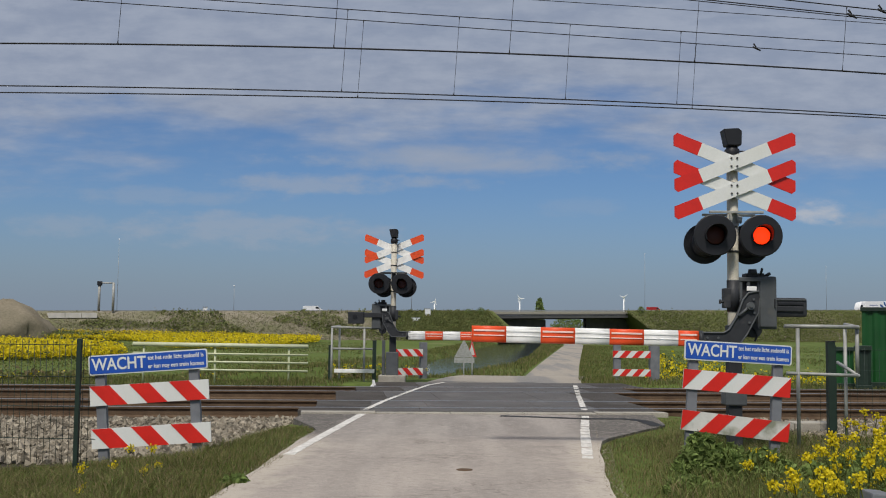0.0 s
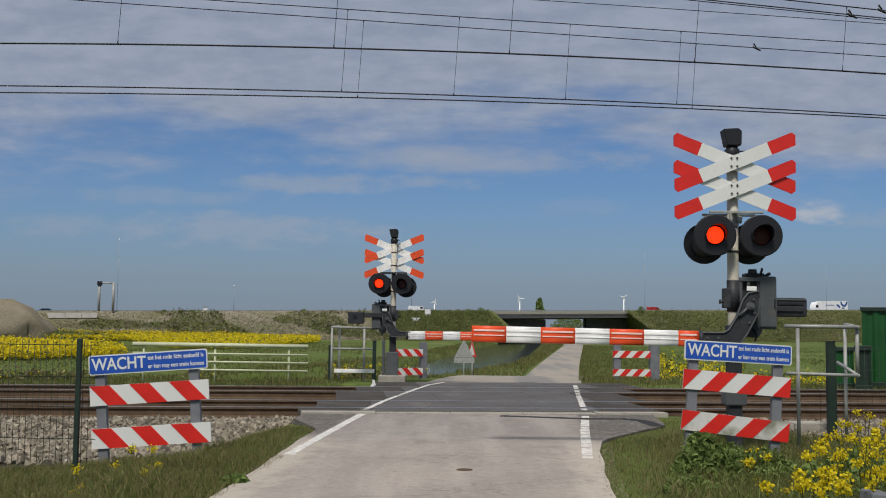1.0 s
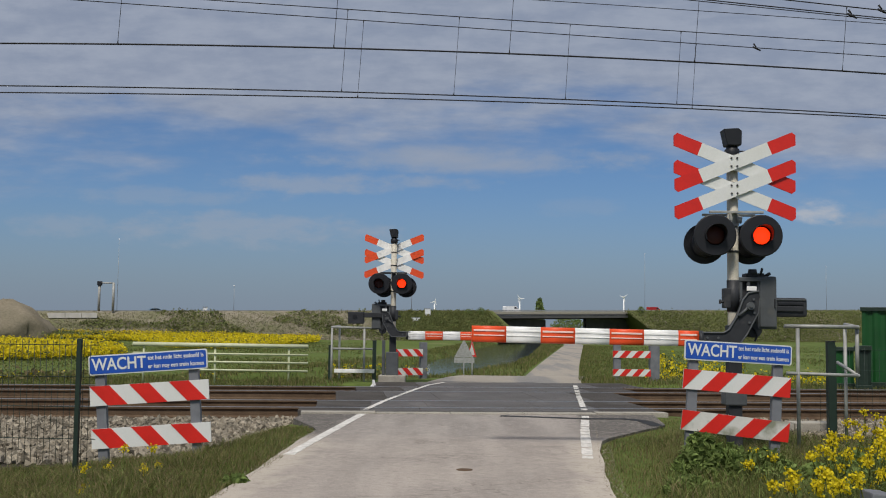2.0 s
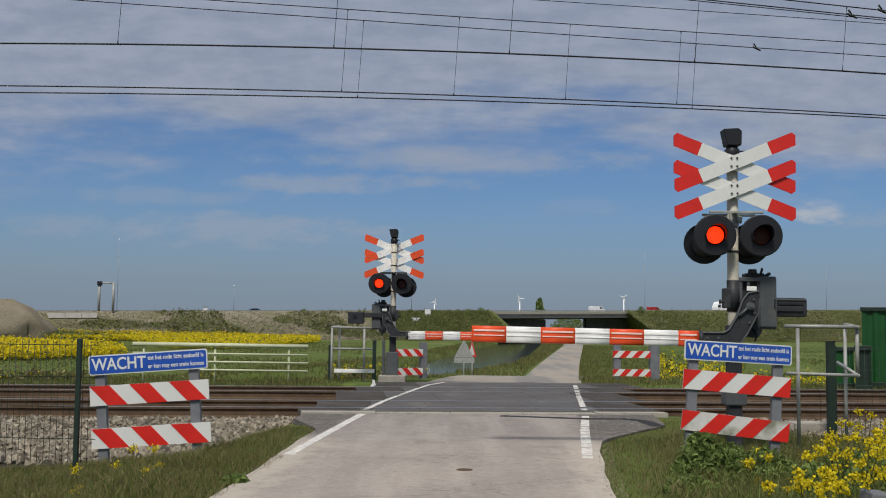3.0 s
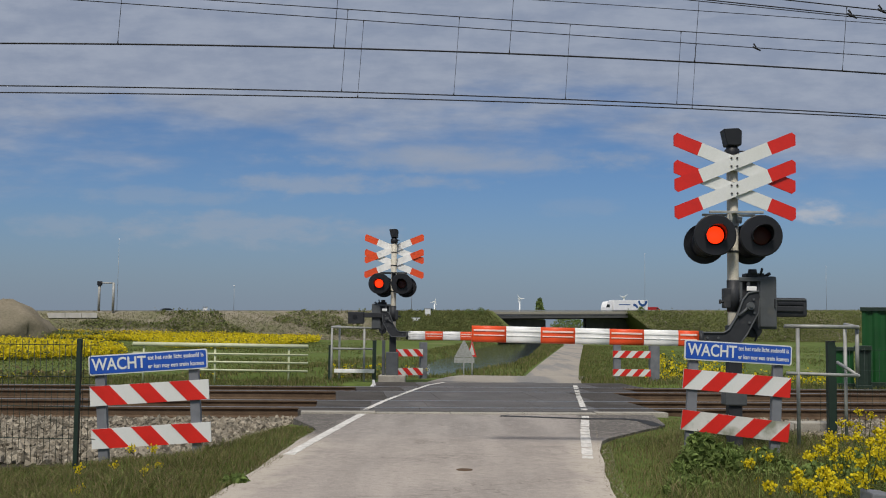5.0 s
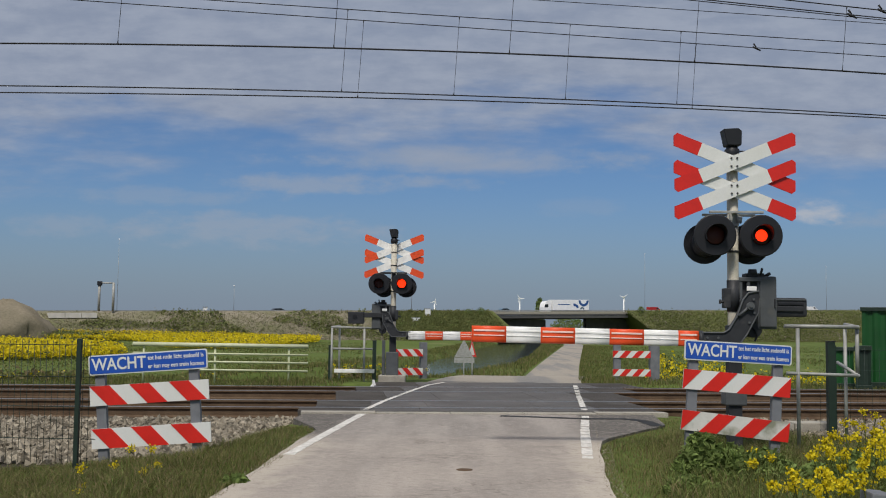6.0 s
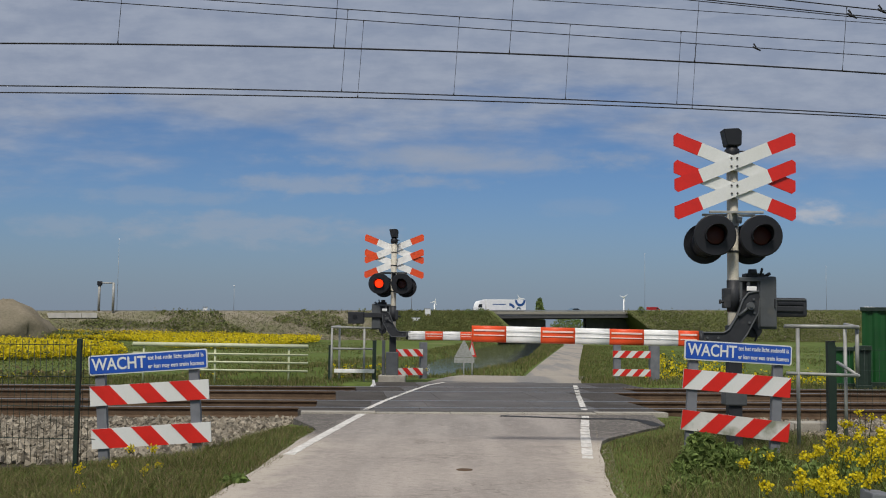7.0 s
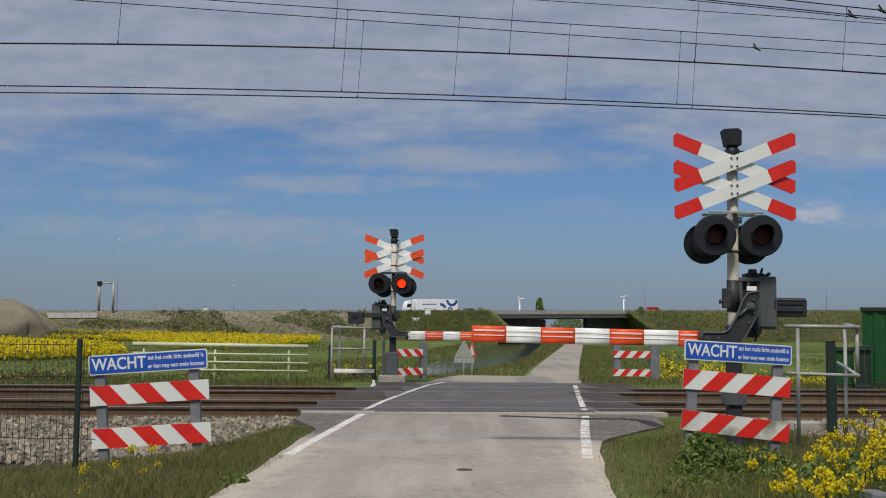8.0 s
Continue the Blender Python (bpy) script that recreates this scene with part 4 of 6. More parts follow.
M["bloom"] = material("yellow_flower", (0.72, 0.58, 0.022), 0.75, second=(0.60, 0.49, 0.016), scale=20, island=0.25, spec=0.2, through_light=0.35)
M["scrub"] = material("olive_scrub_leaf", (0.15, 0.165, 0.065), 0.9, second=(0.10, 0.115, 0.042), scale=0.10, island=0.25, spec=0.05)
M["drystem"] = material("dry_brown_stem", (0.26, 0.232, 0.175), 0.9, second=(0.205, 0.185, 0.135), scale=0.3, island=0.2, spec=0.05)


def road_gap(x, y):
    """Distance outside the road's edge; below zero on the road."""
    c = line_at(ROAD, y)
    return abs(x - c) - half_road(y) - 0.1 - flare(y, 1 if x > c else -1)


def near_verge(side):
    def place(rng):
        y = 6.2 + 9.3 * rng.random() ** 1.25
        x = line_at(ROAD, y) + side * (1.5 + 4.6 * rng.random())
        q = off_track(x, y)
        g = road_gap(x, y)
        limit = (11.75 - 0.35 * (abs(x) - 2.4)) if side < 0 else 15.1
        edge = limit + 0.35 * noise.noise(Vector((x * 2, y * 2, 3)))
        if side < 0 and x > -2.5:
            edge += 1.9 * ease(-2.75, -2.1, x)
        if g < -0.05 + 0.12 * noise.noise(Vector((x * 3, y * 3, 7))) or q > edge:
            return None
        s = 0.35 + 0.65 * min(1.0, g / 0.7) + 0.25 * noise.noise(Vector((x, y, 1))) + 0.35 * noise.noise(Vector((x * 4, y * 4, 5)))
        s *= 0.35 + 0.65 * min(1.0, max(0.0, (edge - q) / 2.2))
        if side > 0:
            s *= 0.5 + 0.35 * ease(0.3, 1.2, g)
        return x, y, ground_z(x, y), max(0.2, s)
    return place


blades("verge_grass", 85000, near_verge(-1), (0.05, 0.17), (0.003, 0.0075), [("grass", 0.34), ("straw", 0.36), ("leaf", 0.10), ("weed", 0.20)], "tangled green and straw-coloured roadside grass", "grass", 3, 1.5)
blades("verge_grass", 85000, near_verge(1), (0.05, 0.19), (0.003, 0.0075), [("grass", 0.30), ("straw", 0.42), ("leaf", 0.08), ("weed", 0.20)], "tangled green and straw-coloured roadside grass", "grass", 4, 1.5)


def under_rape(rng):
    y = 6.4 + 4.3 * rng.random()
    f = rng.random() ** 0.8
    x = y * (0.215 + 0.25 * f)
    if road_gap(x, y) < 0.15:
        return None
    return x, y, ground_z(x, y), (0.45 + 0.65 * f) * (0.8 + 0.5 * noise.noise(Vector((x * 2.5, y * 2.5, 8))))


blades("tall_grass", 20000, under_rape, (0.16, 0.50), (0.005, 0.012), [("grass", 0.26), ("weed", 0.46), ("leaf", 0.20), ("straw", 0.08)], "tall light green grass and weeds among the rape", "grass", 15, 0.9)


def far_verge(rng):
    y = 23.0 + 20.5 * rng.random() ** 1.6
    x = rng.uniform(-11, 13)
    q = off_track(x, y)
    wide = 1.95 + 1.8 * ease(30, 24, y) if x < line_at(ROAD, y) else 1.55
    if q < 23.35 or abs(x - line_at(ROAD, y)) < wide + 0.15 * noise.noise(Vector((x, y, 0))):
        return None
    return x, y, ground_z(x, y), 0.7 + 0.5 * noise.noise(Vector((x * 0.6, y * 0.6, 2)))


blades("bank_grass", 60000, far_verge, (0.05, 0.20), (0.008, 0.02), [("grass", 0.46), ("straw", 0.20), ("weed", 0.34)], "grass on the far bank of the railway", "grass", 5)


def ditch_side(rng):
    y = 40 + 190 * rng.random() ** 1.5
    s = rng.choice((-1, 1))
    x = line_at(DITCH, y) + s * rng.uniform(4.0, max(4.5, line_at(ROAD, y) - line_at(DITCH, y) - 1.9) if s > 0 else 9.0)
    if abs(x - line_at(ROAD, y)) < 1.95:
        return None
    return x, y, ground_z(x, y), 0.8 + 0.6 * noise.noise(Vector((x * 0.3, y * 0.15, 2)))


blades("ditch_grass", 34000, ditch_side, (0.14, 0.45), (0.03, 0.09), [("grass", 0.34), ("weed", 0.50), ("straw", 0.16)], "long grass and weeds along the ditch", "grass", 6)


def lane_side(rng):
    y = 40 + 150 * rng.random() ** 1.5
    x = line_at(ROAD, y) + 1.8 + 7 * rng.random() ** 1.8
    return x, y, ground_z(x, y), 0.7 + 0.6 * noise.noise(Vector((x * 0.3, y * 0.15, 9)))


blades("lane_grass", 26000, lane_side, (0.10, 0.32), (0.02, 0.06), [("grass", 0.40), ("weed", 0.48), ("straw", 0.12)], "grass beside the lane", "grass", 7)


def field(rng):
    y = 44 + 150 * rng.random() ** 1.4
    x = rng.uniform(-0.52, -0.06) * y - 2
    if abs(x - line_at(DITCH, y)) < 6:
        return None
    return x, y, ground_z(x, y), 0.6 + 0.9 * noise.noise(Vector((x * 0.12, y * 0.05, 4)))


blades("meadow_grass", 46000, field, (0.06, 0.24), (0.05, 0.13), [("grass", 0.52), ("straw", 0.10), ("weed", 0.38)], "uneven meadow grass in the field", "grass", 8, 0.8)


def field_right(rng):
    y = 40 + 170 * rng.random() ** 1.3
    x = line_at(ROAD, y) + 2 + rng.random() * 0.36 * y
    return x, y, ground_z(x, y), 0.6 + 0.9 * noise.noise(Vector((x * 0.12, y * 0.05, 14)))


blades("meadow_grass", 26000, field_right, (0.06, 0.24), (0.05, 0.13), [("grass", 0.80), ("straw", 0.10), ("weed", 0.10)], "uneven meadow grass in the field", "grass", 9, 0.8)


def ballast(name, count, place, seed, size=(0.022, 0.05), label="loose pale grey ballast stones beside the track", category="ballast", mat="stone"):
    """Broken stones, each a squashed and skewed octahedron."""
    rng = random.Random(seed)
    verts, faces = [], []
    base = [(1, 0, 0), (0, 1, 0), (-1, 0, 0), (0, -1, 0), (0, 0, 1), (0, 0, -1)]
    tri = [(0, 1, 4), (1, 2, 4), (2, 3, 4), (3, 0, 4), (1, 0, 5), (2, 1, 5), (3, 2, 5), (0, 3, 5)]
    for _ in range(count):
        x, y, z = place(rng)
        r = rng.uniform(*size)
        e = Euler((rng.uniform(0, 6), rng.uniform(0, 6), rng.uniform(0, 6))).to_matrix()
        k = len(verts)
        for b in base:
            v = e @ (Vector(b) * r * rng.uniform(0.65, 1.25))
            verts.append((x + v.x, y + v.y, z + v.z))
        faces += [tuple(k + i for i in t) for t in tri]
    me = bpy.data.meshes.new(name)
    me.from_pydata(verts, [], faces)
    me.materials.append(M[mat])
    return tagged(new(name, me), label, category, kind="stuff")


def ballast_z(q):
    return -0.165 - 0.025 * (15.2 - q) if q < 15.2 else -0.165


def shoulder(lo, hi):
    def place(rng):
        while True:
            a, q = rng.uniform(lo, hi), rng.uniform(11.3, 15.75)
            x, y = on_track(a, q)
            if x > -1.98 + 0.06 * (15.6 - q) and x < 3.2 or q < 11.6 + 0.35 * noise.noise(Vector((a, 2, 0))) + (2.2 if x > 3 else 0) + (1.1 * ease(-3.2, -2.2, x) if x < 0 else 0):
                continue
            return x, y, ballast_z(q) + rng.uniform(-0.02, 0.03)
    return place


def build_shoulder():
    for a0, a1 in ((-60, -0.62), (4.95, 60)):
        bm = bmesh.new()
        rows = []
        for k in range(31):
            a = a0 + (a1 - a0) * k / 30
            rows.append([bm.verts.new((*on_track(a, q), z)) for q, z in ((15.9, -0.5), (15.9, -0.18), (15.2, -0.185), (13.3, -0.22), (11.5, -0.27), (11.0, -0.6))])
        for p, q in zip(rows, rows[1:]):
            for j in range(5):
                bm.faces.new((p[j], q[j], q[j + 1], p[j + 1]))
        bmesh.ops.recalc_face_normals(bm, faces=bm.faces[:])
        # the shade between the stones is put into this sheet's colour
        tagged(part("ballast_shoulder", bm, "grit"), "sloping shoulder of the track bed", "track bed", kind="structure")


build_shoulder()
def road_edge(rng):
    y = 6.4 + 7.5 * rng.random() ** 1.3
    s = rng.choice((-1, 1))
    x = line_at(ROAD, y) + s * (half_road(y) + 0.06 + 0.16 * rng.random())
    return x, y, (road_z(y) if abs(x - line_at(ROAD, y)) < half_road(y) + 0.08 else ground_z(x, y)) + 0.004


ballast("edge_gravel", 2200, road_edge, 13, (0.003, 0.007), "loose pale gravel along the road edges", "gravel", "gravel")
ballast("ballast_stones", 8200, shoulder(-6.5, -0.2), 11, (0.036, 0.072))
ballast("ballast_stones", 3000, shoulder(4.6, 8.5), 12, (0.03, 0.06))


# ---- overhead line ----
def wire_z(c, a):
    a = max(-8.0, min(13.0, a))
    return c[0] * a * a + c[1] * a + c[2]


def wire(parent, name, q, c, r, a0=-70.0, a1=70.0):
    steps = sorted({a0, a1, *[-8 + 0.75 * i for i in range(29)]})
    part(name, polytube(bmesh.new(), [(*on_track(a, q), wire_z(c, a)) for a in steps if a0 <= a <= a1], r), "wire", parent)


def dropper(parent, q, a, z0, z1, lean):
    bm = polytube(bmesh.new(), [(*on_track(a, q), z0), (*on_track(a + lean, q), z1)], 0.0045, 5)
    tube(bm, (*on_track(a, q), z0), (*on_track(a + lean * 0.05, q), z0 + 0.07), 0.013, 0.006, 6)
    tube(bm, (*on_track(a + lean, q), z1), (*on_track(a + lean * 0.95, q), z1 - 0.06), 0.013, 0.006, 6)
    part("dropper", bm, "wire", parent)


def build_overhead():
    sets = [
        (17.0, (-0.00228, 0.01175, 5.779), (0.0, -0.0626, 7.393), (-3.59, -0.14, 2.77, 5.95, 8.57), 0.014),
        (20.6, (-0.00145, 0.00665, 5.859), (0.00013, -0.02583, 7.534), (0.0, 2.24, 4.51, 6.83), 0.0128),
        (21.2, (-0.00133, 0.01051, 5.8805), (0.00008, -0.03041, 7.509), (0.33, 7.36), 0.0128),
    ]
    for q, c, mz, drops, r in sets:
        t = thing("overhead_line", Matrix(), "dark overhead contact wire hung from a carrying wire by droppers", "overhead line", "overhead lines")
        wire(t, "contact_wire", q, c, r)
        wire(t, "carrying_wire", q, mz, r * 0.72)
        for a in drops:
            dropper(t, q, a, wire_z(c, a), wire_z(mz, a + 0.1), 0.1)
    t = thing("feeder_wire", Matrix(), "thin dark feeder wires beside the overhead line", "overhead line", "overhead lines")
    wire(t, "wire", 20.9, (-0.00054, -0.01712, 8.061), 0.0075)
    wire(t, "wire", 17.2, (0.0, -0.059, 7.293), 0.010)
    wire(t, "wire", 17.35, (0.0, -0.059, 7.31), 0.008)
    # clamps and insulators on the wires
    for q, c, a in ((21.2, (0.00008, -0.03041, 7.509), 8.77), (17.2, (0.0, -0.059, 7.293), 8.85), (17.0, (0.0, -0.0626, 7.393), 9.3)):
        bm = bmesh.new()
        x, y = on_track(a, q)
        z = wire_z(c, a)
        tube(bm, (x - 0.05, y, z + 0.09), (x + 0.01, y, z + 0.01), 0.02, 0.012, 8)
        tube(bm, (x - 0.07, y, z + 0.02), (x + 0.10, y, z - 0.06), 0.022, 0.016, 8)
        part("clamp", bm, "wire", t)


build_overhead()


# ---- railings, gate, fences ----
def bent(pts, r, sides=10):
    bm = bmesh.new()
    for a, b in zip(pts, pts[1:]):
        tube(bm, a, b, r, sides=sides)
    for p in pts[1:-1]:
        bmesh.ops.create_uvsphere(bm, u_segments=10, v_segments=6, radius=r, matrix=Matrix.Translation(p))
    return bm


def build_railing(at, label, white_bar=False):
    t = thing("railing", at, label, "railing", "pedestrian railings")
    part("post", bent([(0.14, 0, -0.2), (0.14, 0, 1.28)], 0.022), "galv", t)
    part("post", bent([(0.86, 0.40, -0.2), (0.86, 0.40, 1.28)], 0.021), "galv", t)
    part("top_rail", bent([(-0.02, 0, 1.30), (0.86, 0, 1.30), (0.89, 0.10, 1.30), (0.86, 0.40, 1.33)], 0.024), "galv", t)
    part("side_post", bent([(0.87, 0.05, 1.28), (0.87, 0.05, 0.72)], 0.023), "galv", t)
    part("lower_rail", bent([(0.0, 0, 0.74), (0.86, 0, 0.72), (0.80, 0.5, 0.86)], 0.021), "boomwhite" if white_bar else "galv", t)
    return t


build_railing(pose(4.12, 12.6, 0.0), "bent galvanised tube railing beside the footway")


def build_far_railing():
    t = thing("railing", pose(-2.60, 24.7, -0.1), "galvanised tube railing with a white lower bar", "railing", "pedestrian railings")
    for x, y in ((0.02, 0.0), (0.15, 0.5), (0.78, 0.0)):
        part("post", bent([(x, y, -0.2), (x, y, 1.28)], 0.026), "galv", t)
    part("top_rail", bent([(0.15, 0.5, 1.33), (0.02, 0, 1.30), (0.98, 0, 1.29)], 0.026), "galv", t)
    part("middle_rail", bent([(0.02, 0, 0.80), (0.98, 0, 0.80)], 0.024), "galv", t)
    b = bmesh.new()
    box(b, 0.09, 1.03, -0.05, -0.02, 0.24, 0.33, 0.01)
    part("white_bar", b, "boomwhite", t, "white painted lower bar")
    return t


build_far_railing()


def build_gate():
    t = thing("field_gate", pose(-7.33, 25.0, -0.2), "pale yellow-green tubular farm gate", "gate")
    part("top_rail", bent([(0, 0, 0.95), (4.16, 0, 0.93)], 0.05), "gatepaint", t)
    for z in (0.74, 0.55, 0.36):
        part("rail", bent([(0, 0, z), (4.16, 0, z - 0.01)], 0.024), "gatepaint", t)
    for x in (0.25, 1.95, 3.70):
        part("upright", bent([(x, 0.03, -0.1), (x, 0.03, 0.93)], 0.024), "gatepaint", t)


build_gate()


def build_post(x, y, z, h, r=0.045):
    t = thing("fence_post", pose(x, y, z), "dark green painted steel fence post", "fence post", "green fence posts")
    b = bmesh.new()
    box(b, -r, r, -r, r, -0.3, h, 0.006)
    part("shaft", b, "fencegreen", t)
    b = bmesh.new()
    box(b, -r - 0.006, r + 0.006, -r - 0.006, r + 0.006, h, h + 0.012, 0.003)
    part("cap", b, "black", t)


build_post(-2.66, 25.2, -0.22, 0.98)
build_post(-1.63, 25.5, -0.22, 1.10)
build_post(5.35, 14.5, -0.15, 1.25, 0.05)


def build_mesh_fence(x, y, z, h, run, turn, label, step=0.058):
    """A post with a panel of upright rods on two cross wires."""
    t = thing("mesh_fence", pose(x, y, z, 0, 0, turn), label, "fence", "mesh fences")
    b = bmesh.new()
    box(b, -0.021, 0.021, -0.021, 0.021, -0.3, h, 0.004)
    part("post", b, "fencegreen", t)
    n = int(abs(run) / step)
    for zz in (h - 0.06, h - 0.35, 0.22, h - 0.62):
        part("cross_wire", bent([(0.16 if run < 0 else -0.1, 0.035, zz), (run, 0.035, zz)], 0.004, 5), "fencegreen", t)
    rod = None
    for i in range(-2, n):
        s = -1 if run < 0 else 1
        m = pose(s * (0.03 + i * step), 0.04, 0)
        if rod is None:
            b = bmesh.new()
            tube(b, (0, 0, 0.0), (0, 0, h - 0.02), 0.0026, sides=5)
            rod = part("rod", b, "fencegreen", t, at=m)
        else:
            r = new("rod", rod.data)
            r.parent, r.matrix_basis = t, m


build_mesh_fence(-3.30, 9.6, -0.03, 1.13, -2.6, -3, "dark green wire mesh fence with a steel post")
build_mesh_fence(5.42, 14.55, -0.15, 1.2, 2.4, 8, "dark green wire mesh fence beside the track", 0.11)


# ---- far side of the crossing ----
def build_far_boards(at, w, posts, lean):
    t = thing("warning_fence", at, "pair of red and white striped boards between grey posts", "warning sign", "warning fences at the crossing")
    for x, r in posts:
        b = bmesh.new()
        box(b, x - r, x + r, 0.025, 0.025 + 2 * r, -0.25, 1.06, 0.008)
        part("post", b, "grey", t)
    stripes(t, w, 0.18, 0.80, lean, 1)
    stripes(t, w, 0.18, 0.33, lean, 1)


build_far_boards(pose(4.87, 27.0, -0.21), 0.97, ((-0.36, 0.09), (0.60, 0.12)), -0.9)
build_far_boards(pose(-0.86, 26.4, -0.22, 0, 0, 25), 0.85, ((0.48, 0.08),), 0.9)


def build_triangle_sign():
    z0 = ground_z(1.05, 50)
    t = thing("road_sign", pose(1.05, 50, z0), "back of a triangular road sign on a thin pole", "road sign")
    h = 0.6 - z0
    part("pole", bent([(0, 0.03, -0.1), (0, 0.03, h - 0.1)], 0.035), "galv", t)
    b = bmesh.new()
    plate(b, [(-0.45, h - 0.80), (0.45, h - 0.80), (0.03, h), (-0.03, h)], -0.015, 0.0)
    part("triangle", b, "galv", t, "bare grey back of the triangular plate")
    b = bmesh.new()
    plate(b, [(-0.46, h - 1.07), (0.50, h - 1.07), (0.50, h - 0.82), (-0.46, h - 0.82)], -0.015, 0.0)
    part("sub_plate", b, "galv", t)
    t2 = thing("road_sign", pose(1.45, 51, ground_z(1.45, 51), 0, 0, -62), "red-rimmed white triangular warning sign seen edge on", "road sign")
    part("pole", bent([(0, 0.03, -0.1), (0, 0.03, h - 0.1)], 0.035), "galv", t2)
    b = bmesh.new()
    plate(b, [(-0.45, h - 0.80), (0.45, h - 0.80), (0, h)], 0.0, 0.012)
    tri = part("triangle", b, "red", t2)
    b = bmesh.new()
    plate(b, [(-0.30, h - 0.71), (0.30, h - 0.71), (0, h - 0.19)], -0.004, 0.001)
    part("face", b, "white", tri)


build_triangle_sign()


def build_container(x, y, z, w, d, h, turn, mat, label):
    t = thing("container", pose(x, y, z, 0, 0, turn), label, "container", "containers")
    b = bmesh.new()
    n = int(w / 0.28)
    pts = []
    for i in range(n):
        x0 = i * w / n
        pts += [(x0, 0.0), (x0 + 0.10 * w / n * 2.2, 0.0), (x0 + w / n * 0.5, 0.035), (x0 + w / n * 0.8, 0.035)]
    pts.append((w, 0.0))
    lower, upper = [b.verts.new((p, q, 0.08)) for p, q in pts], [b.verts.new((p, q, h - 0.08)) for p, q in pts]
    for i in range(len(pts) - 1):
        b.faces.new((lower[i], lower[i + 1], upper[i + 1], upper[i]))
    box(b, 0.0, w, 0.04, d, 0.05, h - 0.03)
    part("body", b, mat, t)
    b = bmesh.new()
    box(b, -0.03, w + 0.03, -0.04, d + 0.03, h - 0.10, h, 0.01)
    part("lid", b, "fencegreen", t, "dark top edge")
    b = bmesh.new()
    box(b, -0.02, w + 0.02, -0.03, d + 0.02, -0.2, 0.10, 0.01)
    part("sill", b, "fencegreen", t)


build_container(10.62, 26.6, -0.12, 3.0, 2.4, 1.98, -23, "green", "large bright green metal container")
build_container(9.84, 26.4, -0.15, 0.45, 0.5, 1.0, -21, "green", "small green cabinet behind the fence")
build_container(10.05, 25.6, -0.15, 0.35, 0.5, 1.05, -22, "fencegreen", "dark green switch cabinet")


def build_equipment():
    """Concrete troughs and the grey box by the signal's foot."""
    t = thing("cable_trough", pose(3.75, 14.75, -0.12, 0, 0, TRACK_TURN), "weathered concrete cable trough lids", "cable trough")
    for i in range(3):
        b = bmesh.new()
        box(b, i * 0.62, i * 0.62 + 0.60, 0, 0.35, -0.35, 0.05 + 0.012 * i, 0.012)
        part("lid", b, "concrete", t)
    b = bmesh.new()
    box(b, -0.06, 0.06, -0.09, 0.09, -0.6, 0.335, 0.01, m=pose(0, 0, 0, 0, 4, 0))
    p = part("marker_post", b, "grey", at=pose(2.44, 6.0, 0.015))
    tagged(p, "short grey plastic marker post among the weeds", "marker post")


build_equipment()


# ---- water, motorway, bridge ----
def build_water():
    m = bpy.data.materials.new("ditch_water")
    m.use_nodes = True
    n, l = m.node_tree.nodes, m.node_tree.links
    b = n["Principled BSDF"]
    b.inputs["Base Color"].default_value = (0.035, 0.045, 0.03, 1)
    b.inputs["Roughness"].default_value = 0.08
    tc, nz, bp = n.new("ShaderNodeTexCoord"), n.new("ShaderNodeTexNoise"), n.new("ShaderNodeBump")
    nz.inputs["Scale"].default_value, nz.inputs["Detail"].default_value = 1.2, 4
    bp.inputs["Strength"].default_value, bp.inputs["Distance"].default_value = 0.25, 0.03
    l.new(tc.outputs["Object"], nz.inputs["Vector"])
    l.new(nz.outputs["Fac"], bp.inputs["Height"])
    l.new(bp.outputs["Normal"], b.inputs["Normal"])
    M["water"] = m
    bm = bmesh.new()
    ys = [38 + 6 * i for i in range(60)]
    ribbon(bm, ys, lambda y: line_at(DITCH, y) - 5.5, lambda y: line_at(DITCH, y) + 5.5, lambda y: -2.55, depth=0.3)
    tagged(part("water", bm, "water"), "still dark ditch water reflecting the sky", "water", kind="structure")


build_water()
NEAR_EDGE, FAR_EDGE = -22.0, 9.0


def bank_strip(name, a0, a1, mat, label, skew0=0.0, skew1=0.0, step=6.0):
    bm = bmesh.new()
    rows = []
    n = max(2, int((a1 - a0) / step))
    for i in range(n + 1):
        a = a0 + (a1 - a0) * i / n
        z = hw_z(a)
        r = 0.35 * noise.noise(Vector((a * 0.06, 1, 0)))
        drop = z + 2.1
        sec = [(NEAR_EDGE - 2.1 * drop, -2.2), (NEAR_EDGE - 1.05 * drop + r, z - drop * 0.5 + r), (NEAR_EDGE - 0.5, z - 0.15 + 0.3 * r), (NEAR_EDGE, z - 0.05), (NEAR_EDGE + 1.0, z - 0.95), (FAR_EDGE, z - 0.95), (FAR_EDGE + 2.0 * drop, -2.2)]
        sk = skew0 + (skew1 - skew0) * i / n
        rows.append([bm.verts.new((*hw_place(a + sk * (min(max(c, NEAR_EDGE), FAR_EDGE) - NEAR_EDGE), c), h)) for c, h in sec])
    for p, q in zip(rows, rows[1:]):
        for j in range(6):
            bm.faces.new((p[j], q[j], q[j + 1], p[j + 1]))
    for end in (rows[0], rows[-1]):
        bm.faces.new(end)
    bmesh.ops.recalc_face_normals(bm, faces=bm.faces[:])
    tagged(part(name, bm, mat), label, "embankment", kind="structure")


